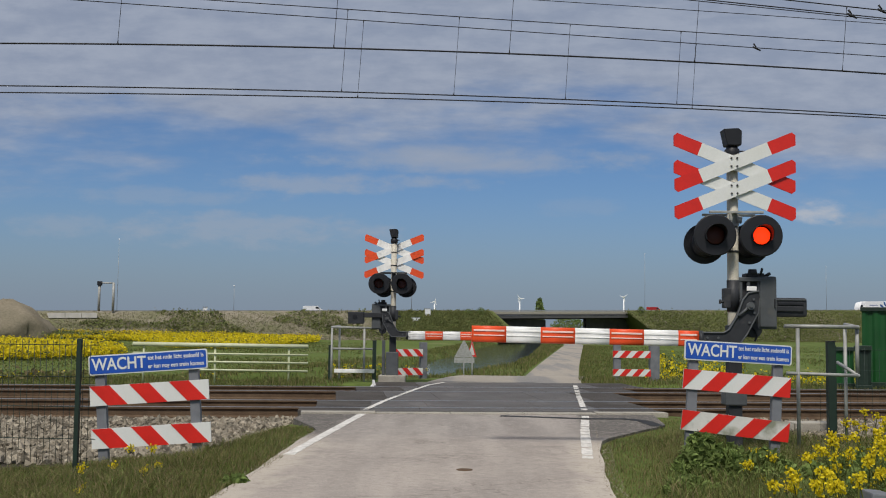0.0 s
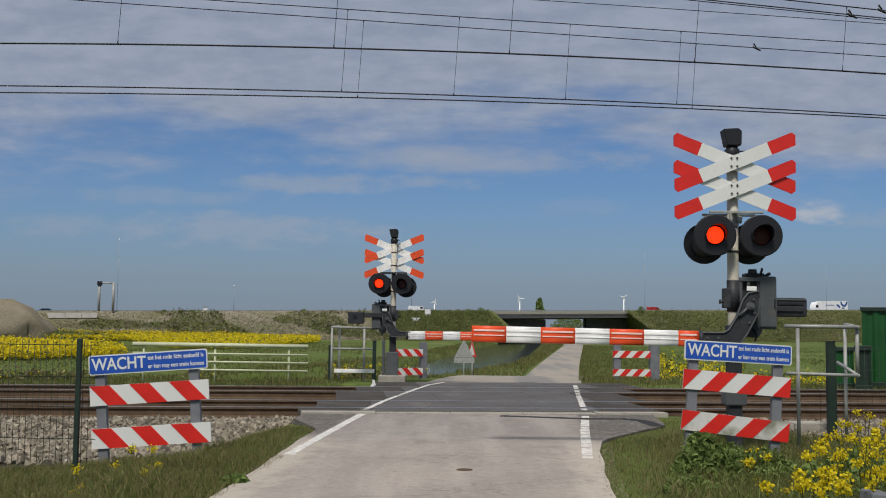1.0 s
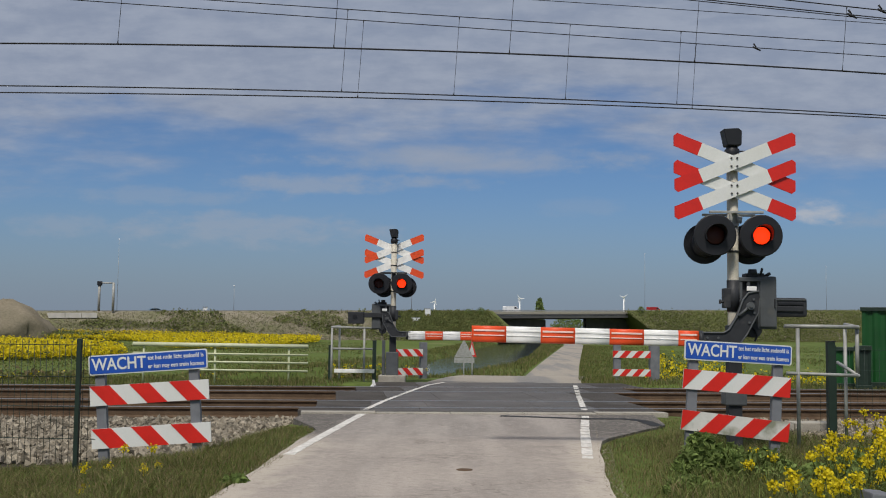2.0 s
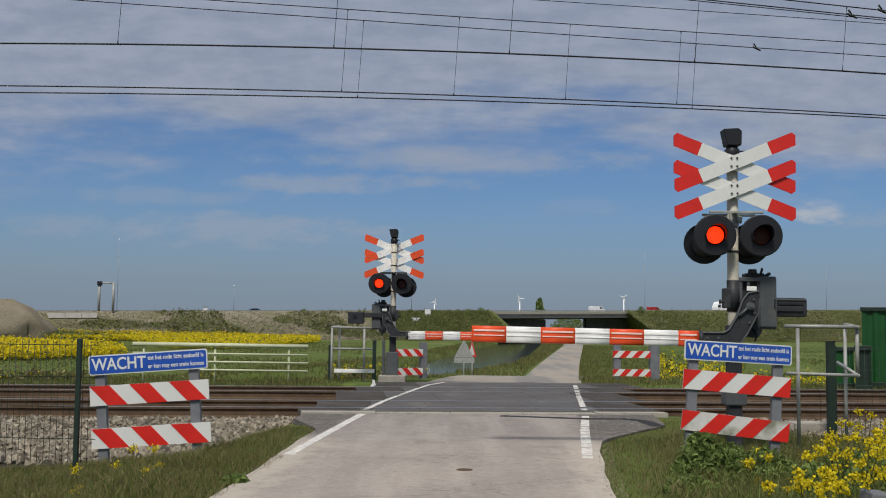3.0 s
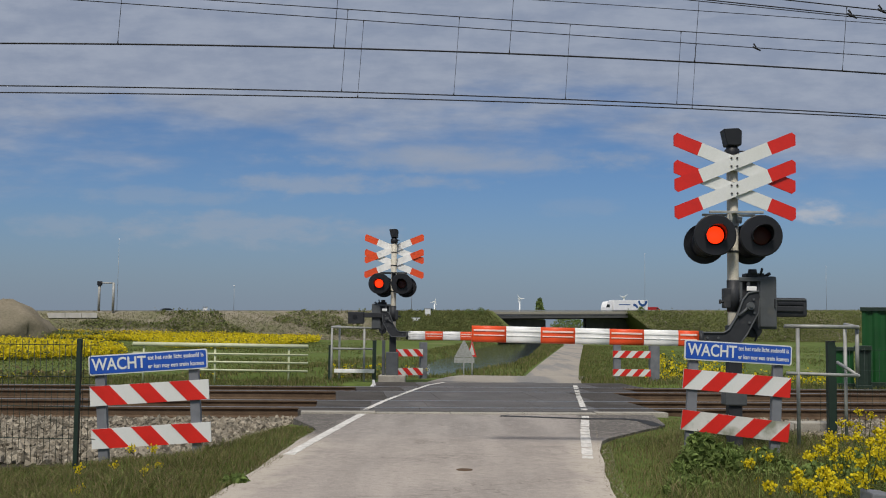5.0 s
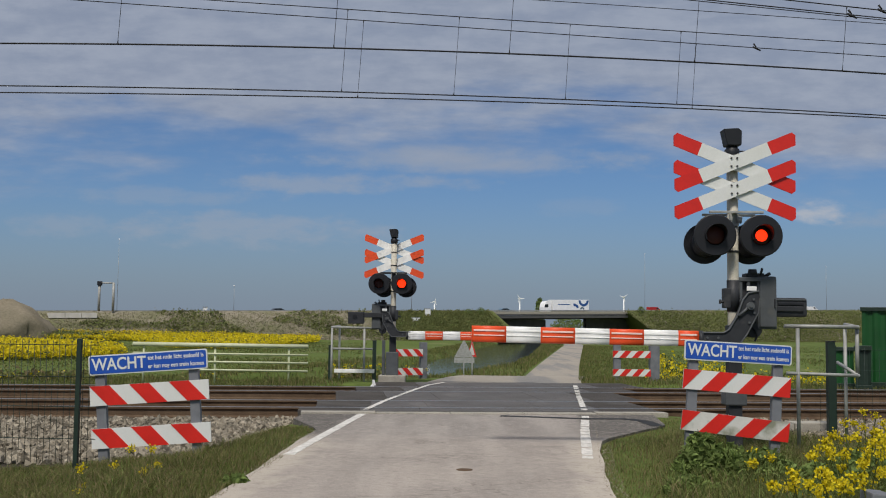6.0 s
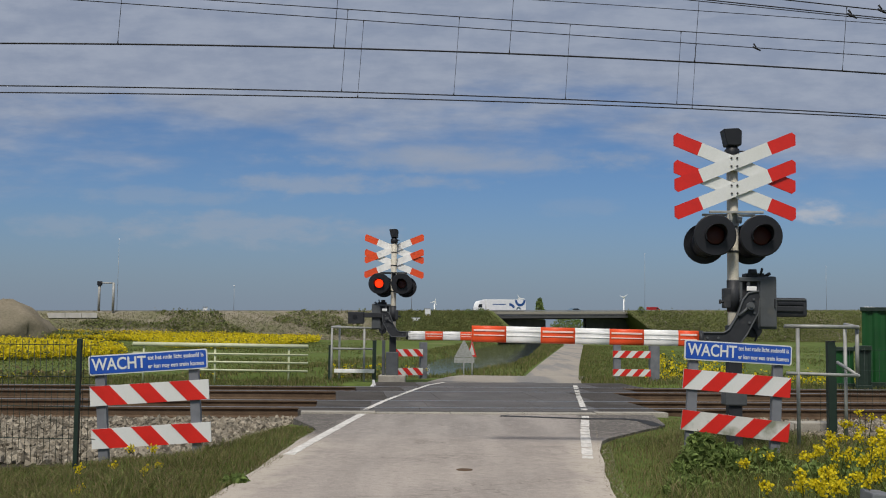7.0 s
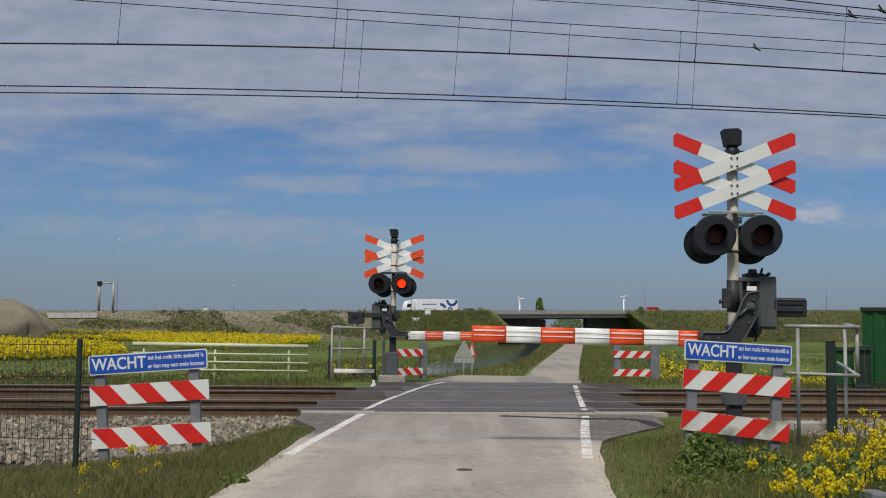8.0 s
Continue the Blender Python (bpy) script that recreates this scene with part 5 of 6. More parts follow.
BRIDGE = (-30.5, 12.6)     # along the near edge of the motorway
SKEW = 0.707
bank_strip("embankment", -420, -62, "soil", "long motorway bank of sandy soil and scrub")
bank_strip("embankment", -62, BRIDGE[0] + 0.5, "bank", "scrubby green motorway bank beside the bridge", 0.0, SKEW)
bank_strip("embankment", BRIDGE[1] - 0.5, 520, "bank", "scrubby green motorway bank", SKEW, SKEW)


def hw_box(bm, a0, a1, c0, c1, z0, z1, tilt=True, mat=0):
    """A box along the motorway; its top and bottom follow the grade where tilt is set."""
    vs = []
    for a in (a0, a1):
        dz = (hw_z(a) - hw_z(0)) if tilt else 0
        vs.append([bm.verts.new((*hw_place(a, c), z + dz)) for c, z in ((c0, z0), (c1, z0), (c1, z1), (c0, z1))])
    p, q = vs
    fs = [bm.faces.new((p[i], q[i], q[(i + 1) % 4], p[(i + 1) % 4])) for i in range(4)] + [bm.faces.new(p), bm.faces.new(q[::-1])]
    for f in fs:
        f.material_index = mat
    bmesh.ops.recalc_face_normals(bm, faces=fs)


def build_motorway():
    z = hw_z(0)
    for a0, a1 in ((-160, 160),):
        bm = bmesh.new()
        hw_box(bm, a0, a1, NEAR_EDGE + 1.05, FAR_EDGE - 0.5, z - 1.2, z - 0.85)
        tagged(part("motorway", bm, "motorway"), "grey asphalt motorway on its bank", "road", kind="structure")
    b = thing("bridge", Matrix(), "low grey concrete motorway bridge over the lane", "bridge")
    bm = bmesh.new()
    vs = [[bm.verts.new((*hw_place(a + SKEW * (c - NEAR_EDGE), c), hw_z(a) - h)) for a, c in ((BRIDGE[0], NEAR_EDGE), (BRIDGE[1], NEAR_EDGE), (BRIDGE[1], FAR_EDGE), (BRIDGE[0], FAR_EDGE))] for h in (1.95, 1.25)]
    for i in range(4):
        bm.faces.new((vs[0][i], vs[0][(i + 1) % 4], vs[1][(i + 1) % 4], vs[1][i]))
    bm.faces.new(vs[0])
    bm.faces.new(vs[1])
    bmesh.ops.recalc_face_normals(bm, faces=bm.faces[:])
    part("deck", bm, "bridge", b)
    bm = bmesh.new()
    hw_box(bm, BRIDGE[0] - 2, BRIDGE[1] + 2, NEAR_EDGE - 0.25, NEAR_EDGE + 0.1, z - 0.85, z - 0.2)
    part("parapet", bm, "concrete", b, "paler edge beam")
    # solid dark walls fill the side spans, where shade lies under the deck
    for a0, a1 in ((BRIDGE[0] - 1, -14.4), (-1.0, BRIDGE[1] + 1)):
        bm = bmesh.new()
        skew = SKEW
        vs = [[bm.verts.new((*hw_place(a + skew * (c - NEAR_EDGE), c), h)) for a, c in ((a0, NEAR_EDGE + 4.5), (a1, NEAR_EDGE + 4.5), (a1, FAR_EDGE - 1.0), (a0, FAR_EDGE - 1.0))] for h in (-2.4, z - 1.95 + 0.0185 * a0)]
        for i in range(4):
            bm.faces.new((vs[0][i], vs[0][(i + 1) % 4], vs[1][(i + 1) % 4], vs[1][i]))
        bm.faces.new(vs[0])
        bm.faces.new(vs[1])
        bmesh.ops.recalc_face_normals(bm, faces=bm.faces[:])
        part("abutment", bm, "bridge", b, "shaded bridge abutment wall")
    rail = thing("crash_barrier", Matrix(), "galvanised crash barrier along the motorway edge", "crash barrier")
    for lo in range(-160, 160, 40):
        bm = bmesh.new()
        hw_box(bm, lo, lo + 40, NEAR_EDGE + 0.3, NEAR_EDGE + 0.36, z - 0.08, z + 0.14)
        part("beam", bm, "rail_barrier", rail)
    bm = bmesh.new()
    for i in range(80):
        a = -160 + 4 * i
        hw_box(bm, a, a + 0.1, NEAR_EDGE + 0.36, NEAR_EDGE + 0.44, z - 0.6, z + 0.1)
    tagged(part("posts", bm, "rail_barrier", rail), kind="stuff")


build_motorway()


def leaf_turns(seed, count=96):
    """Small four-sided leaves turned every way, to be scattered."""
    rng = random.Random(seed)
    out = []
    for _ in range(count):
        e = Euler((rng.uniform(0, 6), rng.uniform(0, 6), rng.uniform(0, 6))).to_matrix()
        out.append([tuple(e @ Vector(c)) for c in ((-1, -0.5, 0), (0.2, -0.8, 0), (1, 0.2, 0), (0, 0.8, 0))])
    return out


LEAF_TURNS = leaf_turns(2)


def clumps(name, count, place, size, mats, label, seed, leaves=5):
    """Loose clumps of leaves and twigs, all in one object."""
    rng = random.Random(seed)
    verts, faces, idx = [], [], []
    kinds, weights = range(len(mats)), [m[1] for m in mats]
    for _ in range(count):
        spot = place(rng)
        if spot is None:
            continue
        x, y, z, s = spot
        r = rng.uniform(*size) * s
        i = rng.choices(kinds, weights)[0]
        for _ in range(leaves):
            u, v, h = x + rng.gauss(0, 0.5) * r, y + rng.gauss(0, 0.5) * r, z + abs(rng.gauss(0.1, 0.5)) * r
            w = r * rng.uniform(0.18, 0.42)
            k = len(verts)
            verts += [(u + a * w, v + b * w, h + c * w) for a, b, c in rng.choice(LEAF_TURNS)]
            faces.append((k, k + 1, k + 2, k + 3))
            idx.append(i)
    me = bpy.data.meshes.new(name)
    me.from_pydata(verts, [], faces)
    for m, _ in mats:
        me.materials.append(M[m])
    me.polygons.foreach_set("material_index", idx)
    return tagged(new(name, me), label, "scrub", kind="stuff")


def on_bank(a0, a1, thick):
    def place(rng):
        a = rng.uniform(a0, a1)
        if BRIDGE[0] + 1 < a < BRIDGE[1] - 1:
            return None
        z = hw_z(a)
        drop = z + 2.1
        f = 0.03 + 0.97 * rng.random() ** 0.9
        if noise.noise(Vector((a * 0.07, f * 2.2, 5))) < thick:
            return None
        x, y = hw_place(a, NEAR_EDGE - 2.1 * drop * f)
        return x, y, z - drop * f, 0.7 + 0.8 * rng.random()
    return place


clumps("bank_scrub", 13000, on_bank(-150, -58, -0.02), (0.16, 0.55), [("scrub", 0.66), ("weed", 0.16), ("leaf", 0.06), ("drystem", 0.12)], "olive scrub and weeds on the sandy bank", 21)
clumps("bank_weeds", 26000, on_bank(-150, -56, -2.0), (0.08, 0.24), [("drystem", 0.60), ("scrub", 0.40)], "dry weeds scattered over the sandy bank", 24)
clumps("bank_scrub", 24000, on_bank(-62, -31.5, -2.0), (0.14, 0.42), [("scrub", 0.72), ("weed", 0.22), ("leaf", 0.06)], "dense green scrub on the bank beside the bridge", 22)
clumps("bank_scrub", 46000, on_bank(11, 150, -2.0), (0.14, 0.42), [("scrub", 0.70), ("weed", 0.20), ("drystem", 0.10)], "olive scrub on the motorway bank", 23)


def build_mound():
    bm = bmesh.new()
    rng = random.Random(5)
    rings = []
    for i in range(9):
        f = i / 8
        row = []
        for k in range(28):
            t = 2 * math.pi * k / 28
            r = (7.3 * (1 - f ** 1.9) + 0.8) * (1 + 0.26 * noise.noise(Vector((math.cos(t) * 2.6, math.sin(t) * 2.6, f * 3))))
            row.append(bm.verts.new((r * math.cos(t), r * math.sin(t), 6.9 * (f ** 0.9) + 0.5 * rng.random())))
        rings.append(row)
    for p, q in zip(rings, rings[1:]):
        for k in range(28):
            bm.faces.new((p[k], p[(k + 1) % 28], q[(k + 1) % 28], q[k])).smooth = True
    bm.faces.new(rings[-1])
    m = part("sand_mound", bm, "drysoil", at=pose(-78.6, 190, -2.0))
    tagged(m, "large heap of grey-brown sand in the field", "sand heap")


M["drysoil"] = material("grey_brown_sand", (0.22, 0.19, 0.14), 0.95, spec=0.1, second=(0.15, 0.135, 0.095), scale=0.25, bump=0.7, bump_scale=2.5)
build_mound()


# ---- rape fields ----
def inside(poly, x, y):
    hit = False
    for (x0, y0), (x1, y1) in zip(poly, poly[1:] + poly[:1]):
        if (y0 > y) != (y1 > y) and x < (x1 - x0) * (y - y0) / (y1 - y0) + x0:
            hit = not hit
    return hit


def land_z(x, y):
    """Height of the field, or of the foot of the motorway's bank where that is higher."""
    along, across = hw_local(x, y)
    return max(-1.97, hw_z(along) - max(0.0, NEAR_EDGE - across) / 2.1)


def rape_field(poly, count, label, seed, size=(0.35, 0.8), height=1.0, far=False):
    """Blooming tops scattered over a plot."""
    xs, ys = [p[0] for p in poly], [p[1] for p in poly]

    def place(rng):
        x, y = rng.uniform(min(xs), max(xs)), rng.uniform(min(ys), max(ys))
        if not inside(poly, x, y):
            return None
        if far:
            stand = 0.55 + 0.45 * noise.noise(Vector((x * 0.11, y * 0.05, seed)))
            return x, y, land_z(x, y) + height * (0.15 + 0.75 * rng.random() ** 0.5) * (0.75 + 0.3 * stand), 1.0
        top = height * (0.75 + 0.35 * noise.noise(Vector((x * 0.2, y * 0.1, 1))))
        return x, y, ground_z(x, y) + top * (0.2 + 0.8 * rng.random() ** 0.7), 1.0
    clumps("rape_field", count, place, size, [("bloom", 0.88), ("weed", 0.12)] if far else [("bloom", 0.74), ("grass", 0.26)], label, seed, 4)


rape_field([(-45, 84), (-33, 84), (-29.5, 98), (-36.5, 118), (-45, 130), (-57, 137), (-72, 138)], 60000, "field of yellow flowering rape", 31, (0.22, 0.45), 0.95, True)
rape_field([(-23.8, 204), (-21.5, 182), (-23.5, 156), (-26, 126), (-33, 128), (-52, 177), (-61, 208), (-55, 211), (-42, 217), (-33.5, 220)], 60000, "broad strip of yellow flowering rape", 32, (0.22, 0.5), 0.95, True)
rape_field([(-72, 187), (-62, 187), (-53, 182), (-61, 208), (-69, 204), (-77, 200)], 18000, "narrow strip of yellow flowering rape", 36, (0.22, 0.5), 0.8, True)
rape_field([(5.9, 29.0), (8.6, 29.5), (9.5, 36), (7.0, 37)], 2600, "patch of yellow flowering rape by the lane", 33, (0.06, 0.13), 1.15)
rape_field([(9.0, 30), (12.8, 30.5), (13.5, 35), (9.6, 35)], 900, "patch of yellow flowering rape by the track", 34, (0.06, 0.13), 0.8)
rape_field([(-2.6, 25.8), (-0.4, 26.6), (-0.6, 30), (-3.0, 29)], 90, "yellow flowering weeds behind the signal", 35, (0.05, 0.11), 0.4)


def meadow_weeds(rng):
    y = 26 + 26 * rng.random() ** 1.5
    x = -y * rng.uniform(0.06, 0.46)
    if off_track(x, y) < 24.6 or noise.noise(Vector((x * 0.35, y * 0.22, 6))) < 0.08:
        return None
    return x, y, ground_z(x, y) + 0.12 * rng.random(), 0.6 + 0.8 * rng.random()


clumps("meadow_weeds", 14000, meadow_weeds, (0.06, 0.16), [("weed", 0.52), ("straw", 0.30), ("leaf", 0.14), ("bloom", 0.04)], "pale flowering weeds in patches over the meadow", 38)


def mound_scrub(rng):
    x, y = rng.gauss(-68, 4.5), rng.gauss(193, 3.0)
    if noise.noise(Vector((x * 0.25, y * 0.25, 3))) < -0.1:
        return None
    return x, y, land_z(x, y) + rng.random() ** 2 * 1.1, 0.7 + 0.6 * rng.random()


clumps("bank_scrub", 3200, mound_scrub, (0.2, 0.6), [("scrub", 0.7), ("leaf", 0.12), ("weed", 0.18)], "green bushes at the foot of the sand heap", 37)


# ---- rape plants by the road ----
def build_rape_plant(seed, height):
    rng = random.Random(seed)
    t = thing("rape_plant", Matrix(), "yellow flowering rape plant among the roadside weeds", "plant", "roadside rape plants")
    stems, bloom, leaf = bmesh.new(), bmesh.new(), bmesh.new()
    for b in range(3):
        u = rng.uniform(0, 2 * math.pi)
        h = height * rng.uniform(0.72, 1.0)
        out = rng.uniform(0.05, 0.20)
        pts = [(math.cos(u) * out * f * f, math.sin(u) * out * f * f, h * f) for f in (0.0, 0.35, 0.7, 1.0)]
        polytube(stems, pts, 0.004, 5)
        top = Vector(pts[-1])
        for _ in range(40):
            c = top + Vector((rng.gauss(0, 0.019), rng.gauss(0, 0.019), rng.gauss(-0.008, 0.018)))
            e = Euler((rng.uniform(0, 6), rng.uniform(0, 6), rng.uniform(0, 6))).to_matrix()
            w = rng.uniform(0.007, 0.012)
            bloom.faces.new([bloom.verts.new(c + e @ (Vector(p) * w)) for p in ((-1, -0.4, 0), (0, -1, 0.2), (1, -0.3, 0), (0.6, 0.9, 0.2), (-0.7, 0.8, 0))])
        for _ in range(18):
            f = rng.uniform(0.05, 0.85)
            c = Vector(pts[0]).lerp(top, f)
            d = rng.uniform(0, 2 * math.pi)
            l = rng.uniform(0.06, 0.16) * (1.2 - f)
            o, s = Vector((math.cos(d), math.sin(d), rng.uniform(-0.3, 0.5))), Vector((-math.sin(d), math.cos(d), 0))
            leaf.faces.new([leaf.verts.new(p) for p in (c, c + o * l * 0.5 + s * l * 0.22, c + o * l, c + o * l * 0.5 - s * l * 0.22)])
    part("stem", stems, "grass", t)
    tagged(part("bloom", bloom, "bloom", t, "clusters of small yellow blooms"), kind="stuff")
    part("leaves", leaf, "leaf", t)
    return t


RAPE = []


def plant_rape():
    rng = random.Random(77)
    kinds = [build_rape_plant(100 + i, 0.72 + 0.05 * i) for i in range(4)]
    spots = []
    while len(spots) < 47:
        y = rng.uniform(5.9, 10.3)
        x = y * rng.uniform(0.29, 0.46)
        # thicker and taller away from the road
        f = (x / y - 0.30) / 0.14
        if rng.random() > 0.16 + 0.7 * f:
            continue
        spots.append((x, y, max(0.34, min(1.15, 0.40 + 0.80 * f * rng.random() ** 0.6))))
    for i, (x, y, s) in enumerate(spots):
        m = pose(x, y, ground_z(x, y) - 0.72 * (1 - s), 0, 0, rng.uniform(0, 360))
        if i < 4:
            kinds[i].matrix_basis = m
            RAPE.append(kinds[i])
        else:
            RAPE.append(copy_thing(kinds[i % 4], m))
    for x, y, s in ((-2.62, 9.3, 0.30), (-2.80, 9.5, 0.27), (-2.75, 8.4, 0.25)):
        RAPE.append(copy_thing(kinds[1], pose(x, y, ground_z(x, y) - 0.72 * (1 - s), 0, 0, rng.uniform(0, 360))))


plant_rape()


def build_weed(x, y, w, h, count, seed, label):
    rng = random.Random(seed)
    t = thing("weed_bush", pose(x, y, ground_z(x, y)), label, "bush", "roadside weeds")
    bm, st = bmesh.new(), bmesh.new()
    for _ in range(count):
        u, r = rng.uniform(0, 2 * math.pi), w * rng.random() ** 0.6
        lump = 0.75 + 0.35 * noise.noise(Vector((math.cos(u) * r * 5, math.sin(u) * r * 5, seed)))
        z = h * lump * max(0.05, 1 - (r / w) ** 2) ** 0.5 * rng.uniform(0.35, 1.0)
        c = Vector((math.cos(u) * r, math.sin(u) * r, z))
        e = Euler((rng.gauss(0, 0.9), rng.gauss(0, 0.9), rng.uniform(0, 6))).to_matrix()
        l = rng.uniform(0.025, 0.055)
        pts = [(-l, 0, 0), (-l * 0.3, -l * 0.45, 0.004), (l * 0.5, -l * 0.35, 0), (l, 0, -0.01), (l * 0.5, l * 0.35, 0), (-l * 0.3, l * 0.45, 0.004)]
        bm.faces.new([bm.verts.new(c + e @ Vector(p)) for p in pts])
    for _ in range(30):
        u, r = rng.uniform(0, 2 * math.pi), w * 0.8 * rng.random()
        polytube(st, [(0.3 * r * math.cos(u), 0.3 * r * math.sin(u), 0), (r * math.cos(u), r * math.sin(u), h * 0.8 * max(0.1, 1 - (r / w) ** 2) ** 0.5)], 0.004, 5)
    part("leaves", bm, "leaf", t)
    part("stems", st, "grass", t)


build_weed(2.40, 9.3, 0.38, 0.52, 2600, 41, "dark green leafy nettle bush by the road")
build_weed(2.75, 9.0, 0.36, 0.44, 1700, 42, "low dark green leafy weeds")
build_weed(2.05, 8.6, 0.25, 0.20, 700, 43, "low dark green leafy weeds")
build_weed(3.3, 8.8, 0.5, 0.46, 2400, 44, "dark green leafy weeds below the rape")
build_weed(2.9, 7.8, 0.45, 0.34, 1600, 45, "dark green leafy weeds below the rape")
build_weed(3.75, 9.3, 0.5, 0.5, 2200, 47, "dark green leafy weeds below the rape")
build_weed(3.35, 7.6, 0.45, 0.42, 1800, 48, "dark green leafy weeds below the rape")
build_weed(-1.72, 8.9, 0.12, 0.10, 220, 46, "small leafy weed at the road edge")


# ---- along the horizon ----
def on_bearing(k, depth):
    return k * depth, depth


def build_turbine(k, depth, hub, turn, blade=17.0):
    x, y = on_bearing(k, depth)
    t = thing("wind_turbine", pose(x, y, -2), "distant white wind turbine", "wind turbine", "wind turbines")
    b = bmesh.new()
    tube(b, (0, 0, 0), (0, 0, hub), 3.4, 2.2, 10)
    part("tower", b, "truckwhite", t)
    b = bmesh.new()
    box(b, -6, 6, -3.5, 3.5, hub - 2.4, hub + 2.4, 0.6)
    part("nacelle", b, "truckwhite", t)
    for i in range(3):
        b = bmesh.new()
        plate(b, [(-1.4, 0), (1.4, 0), (1.9, blade * 0.3), (0.4, blade), (-0.4, blade)], -0.5, 0.5)
        part("blade", b, "truckwhite", t, at=pose(0, -5, hub, 0, turn + 120 * i, 0))


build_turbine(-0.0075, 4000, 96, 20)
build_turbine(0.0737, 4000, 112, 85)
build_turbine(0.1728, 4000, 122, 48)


def build_mast(along, across, h, r, label="slim pale lamp mast beside the motorway"):
    x, y = hw_place(along, across)
    t = thing("lamp_mast", pose(x, y, hw_z(along) - 0.1), label, "lamp mast", "lamp masts")
    b = bmesh.new()
    tube(b, (0, 0, 0), (0, 0, h), r, r * 0.55, 8)
    part("shaft", b, "galv", t)
    b = bmesh.new()
    box(b, -0.2, 0.2, -0.12, 0.12, h, h + 0.14, 0.03)
    part("lamp_head", b, "truckwhite", t)


for along, h in ((-117.5, 16.0), (-91.0, 6.0), (31.5, 16.5), (107.0, 14.5), (-44.5, 9.0)):
    build_mast(along, -6.5, h, 0.055)


def build_gantry():
    x, y = hw_place(-124.3, NEAR_EDGE + 0.4)
    t = thing("sign_gantry", pose(x, y, hw_z(-119) - 0.2), "pale steel frame mast beside the motorway", "gantry")
    for dx in (0.0, 2.9):
        part("leg", bent([(dx, 0, 0), (dx, 0, 5.9)], 0.26), "galv", t)
    part("beam", bent([(-0.1, 0, 5.85), (3.0, 0, 5.85)], 0.14), "galv", t)
    b = bmesh.new()
    box(b, -0.4, 0.5, -0.4, 0.4, 5.3, 6.2, 0.12)
    part("lamp_box", b, "black", t)


build_gantry()


def build_slabs():
    t = thing("slab_stack", Matrix(), "pale concrete slabs lying on the sandy bank", "concrete slabs")
    for i in range(3):
        bm = bmesh.new()
        hw_box(bm, -134.5 + 3.1 * i, -131.5 + 3.1 * i, -25.5, -23.5, hw_z(0) - 1.4, hw_z(0) - 0.35)
        part("slab", bm, "paleslab", t)


build_slabs()


def build_hut(along, across, w, d, h, label):
    x, y = hw_place(along, across)
    z = hw_z(along) - 0.5 * max(0.0, NEAR_EDGE - across) * 0.95
    t = thing("roadside_cabinet", pose(x, y, z, 0, 0, HW_TURN), label, "cabinet", "roadside cabinets")
    b = bmesh.new()
    box(b, -w / 2, w / 2, -d / 2, d / 2, -1.2, h, 0.04)
    part("body", b, "truckwhite", t)
    b = bmesh.new()
    box(b, -w / 2 - 0.08, w / 2 + 0.08, -d / 2 - 0.08, d / 2 + 0.08, h, h + 0.08, 0.02)
    part("roof", b, "galv", t)


build_hut(-49.5, -24.5, 1.1, 0.8, 1.6, "small white roadside cabinet on the bank")
build_hut(-54.0, -27.0, 1.9, 0.9, 0.7, "low white roadside cabinet on the bank")
build_hut(-102.0, -21.0, 0.8, 0.6, 0.8, "small pale roadside cabinet at the motorway edge")


def build_tree(x, y, z, h, w, seed, label):
    rng = random.Random(seed)
    t = thing("tree", pose(x, y, z), label, "tree", "trees on the horizon")
    b = bmesh.new()
    tube(b, (0, 0, -0.5), (0, 0, h * 0.8), 0.028 * h, 0.006 * h, 8)
    for i in range(9):
        u, f = rng.uniform(0, 6.3), rng.uniform(0.25, 0.75)
        tube(b, (0, 0, h * f), (math.cos(u) * w * 0.7, math.sin(u) * w * 0.7, h * (f + 0.2)), 0.010 * h, 0.003 * h, 5)
    part("trunk", b, "drystem", t)
    b = bmesh.new()
    for _ in range(520):
        f = rng.random()
        r = w * (1.05 - abs(f - 0.45) * 1.3) * rng.random() ** 0.5
        u = rng.uniform(0, 6.3)
        c = Vector((math.cos(u) * r, math.sin(u) * r, h * (0.22 + 0.78 * f)))
        e = Euler((rng.uniform(0, 6), rng.uniform(0, 6), rng.uniform(0, 6))).to_matrix()
        l = h * rng.uniform(0.025, 0.06)
        b.faces.new([b.verts.new(c + e @ (Vector(p) * l)) for p in ((-1, -0.4, 0), (0.1, -0.7, 0), (1, 0.1, 0), (0, 0.8, 0))])
    part("crown", b, "leaf", t)


x, y = hw_place(22.5, 34)
build_tree(x, y, -2.0, 12.4, 1.7, 61, "single dark tree beyond the motorway")
for i, (a, c, hh, ww) in enumerate(((-34.5, -24, 1.9, 1.5), (-38, -24, 1.6, 1.4), (15.5, -24, 2.2, 1.2))):
    x, y = hw_place(a, c)
    build_tree(x, y, hw_z(a) - 1.2, hh, ww, 70 + i, "low dark shrub at the motorway edge")
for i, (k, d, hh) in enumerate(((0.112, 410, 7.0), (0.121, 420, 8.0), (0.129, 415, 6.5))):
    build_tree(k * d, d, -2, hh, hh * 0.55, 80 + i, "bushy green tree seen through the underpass")


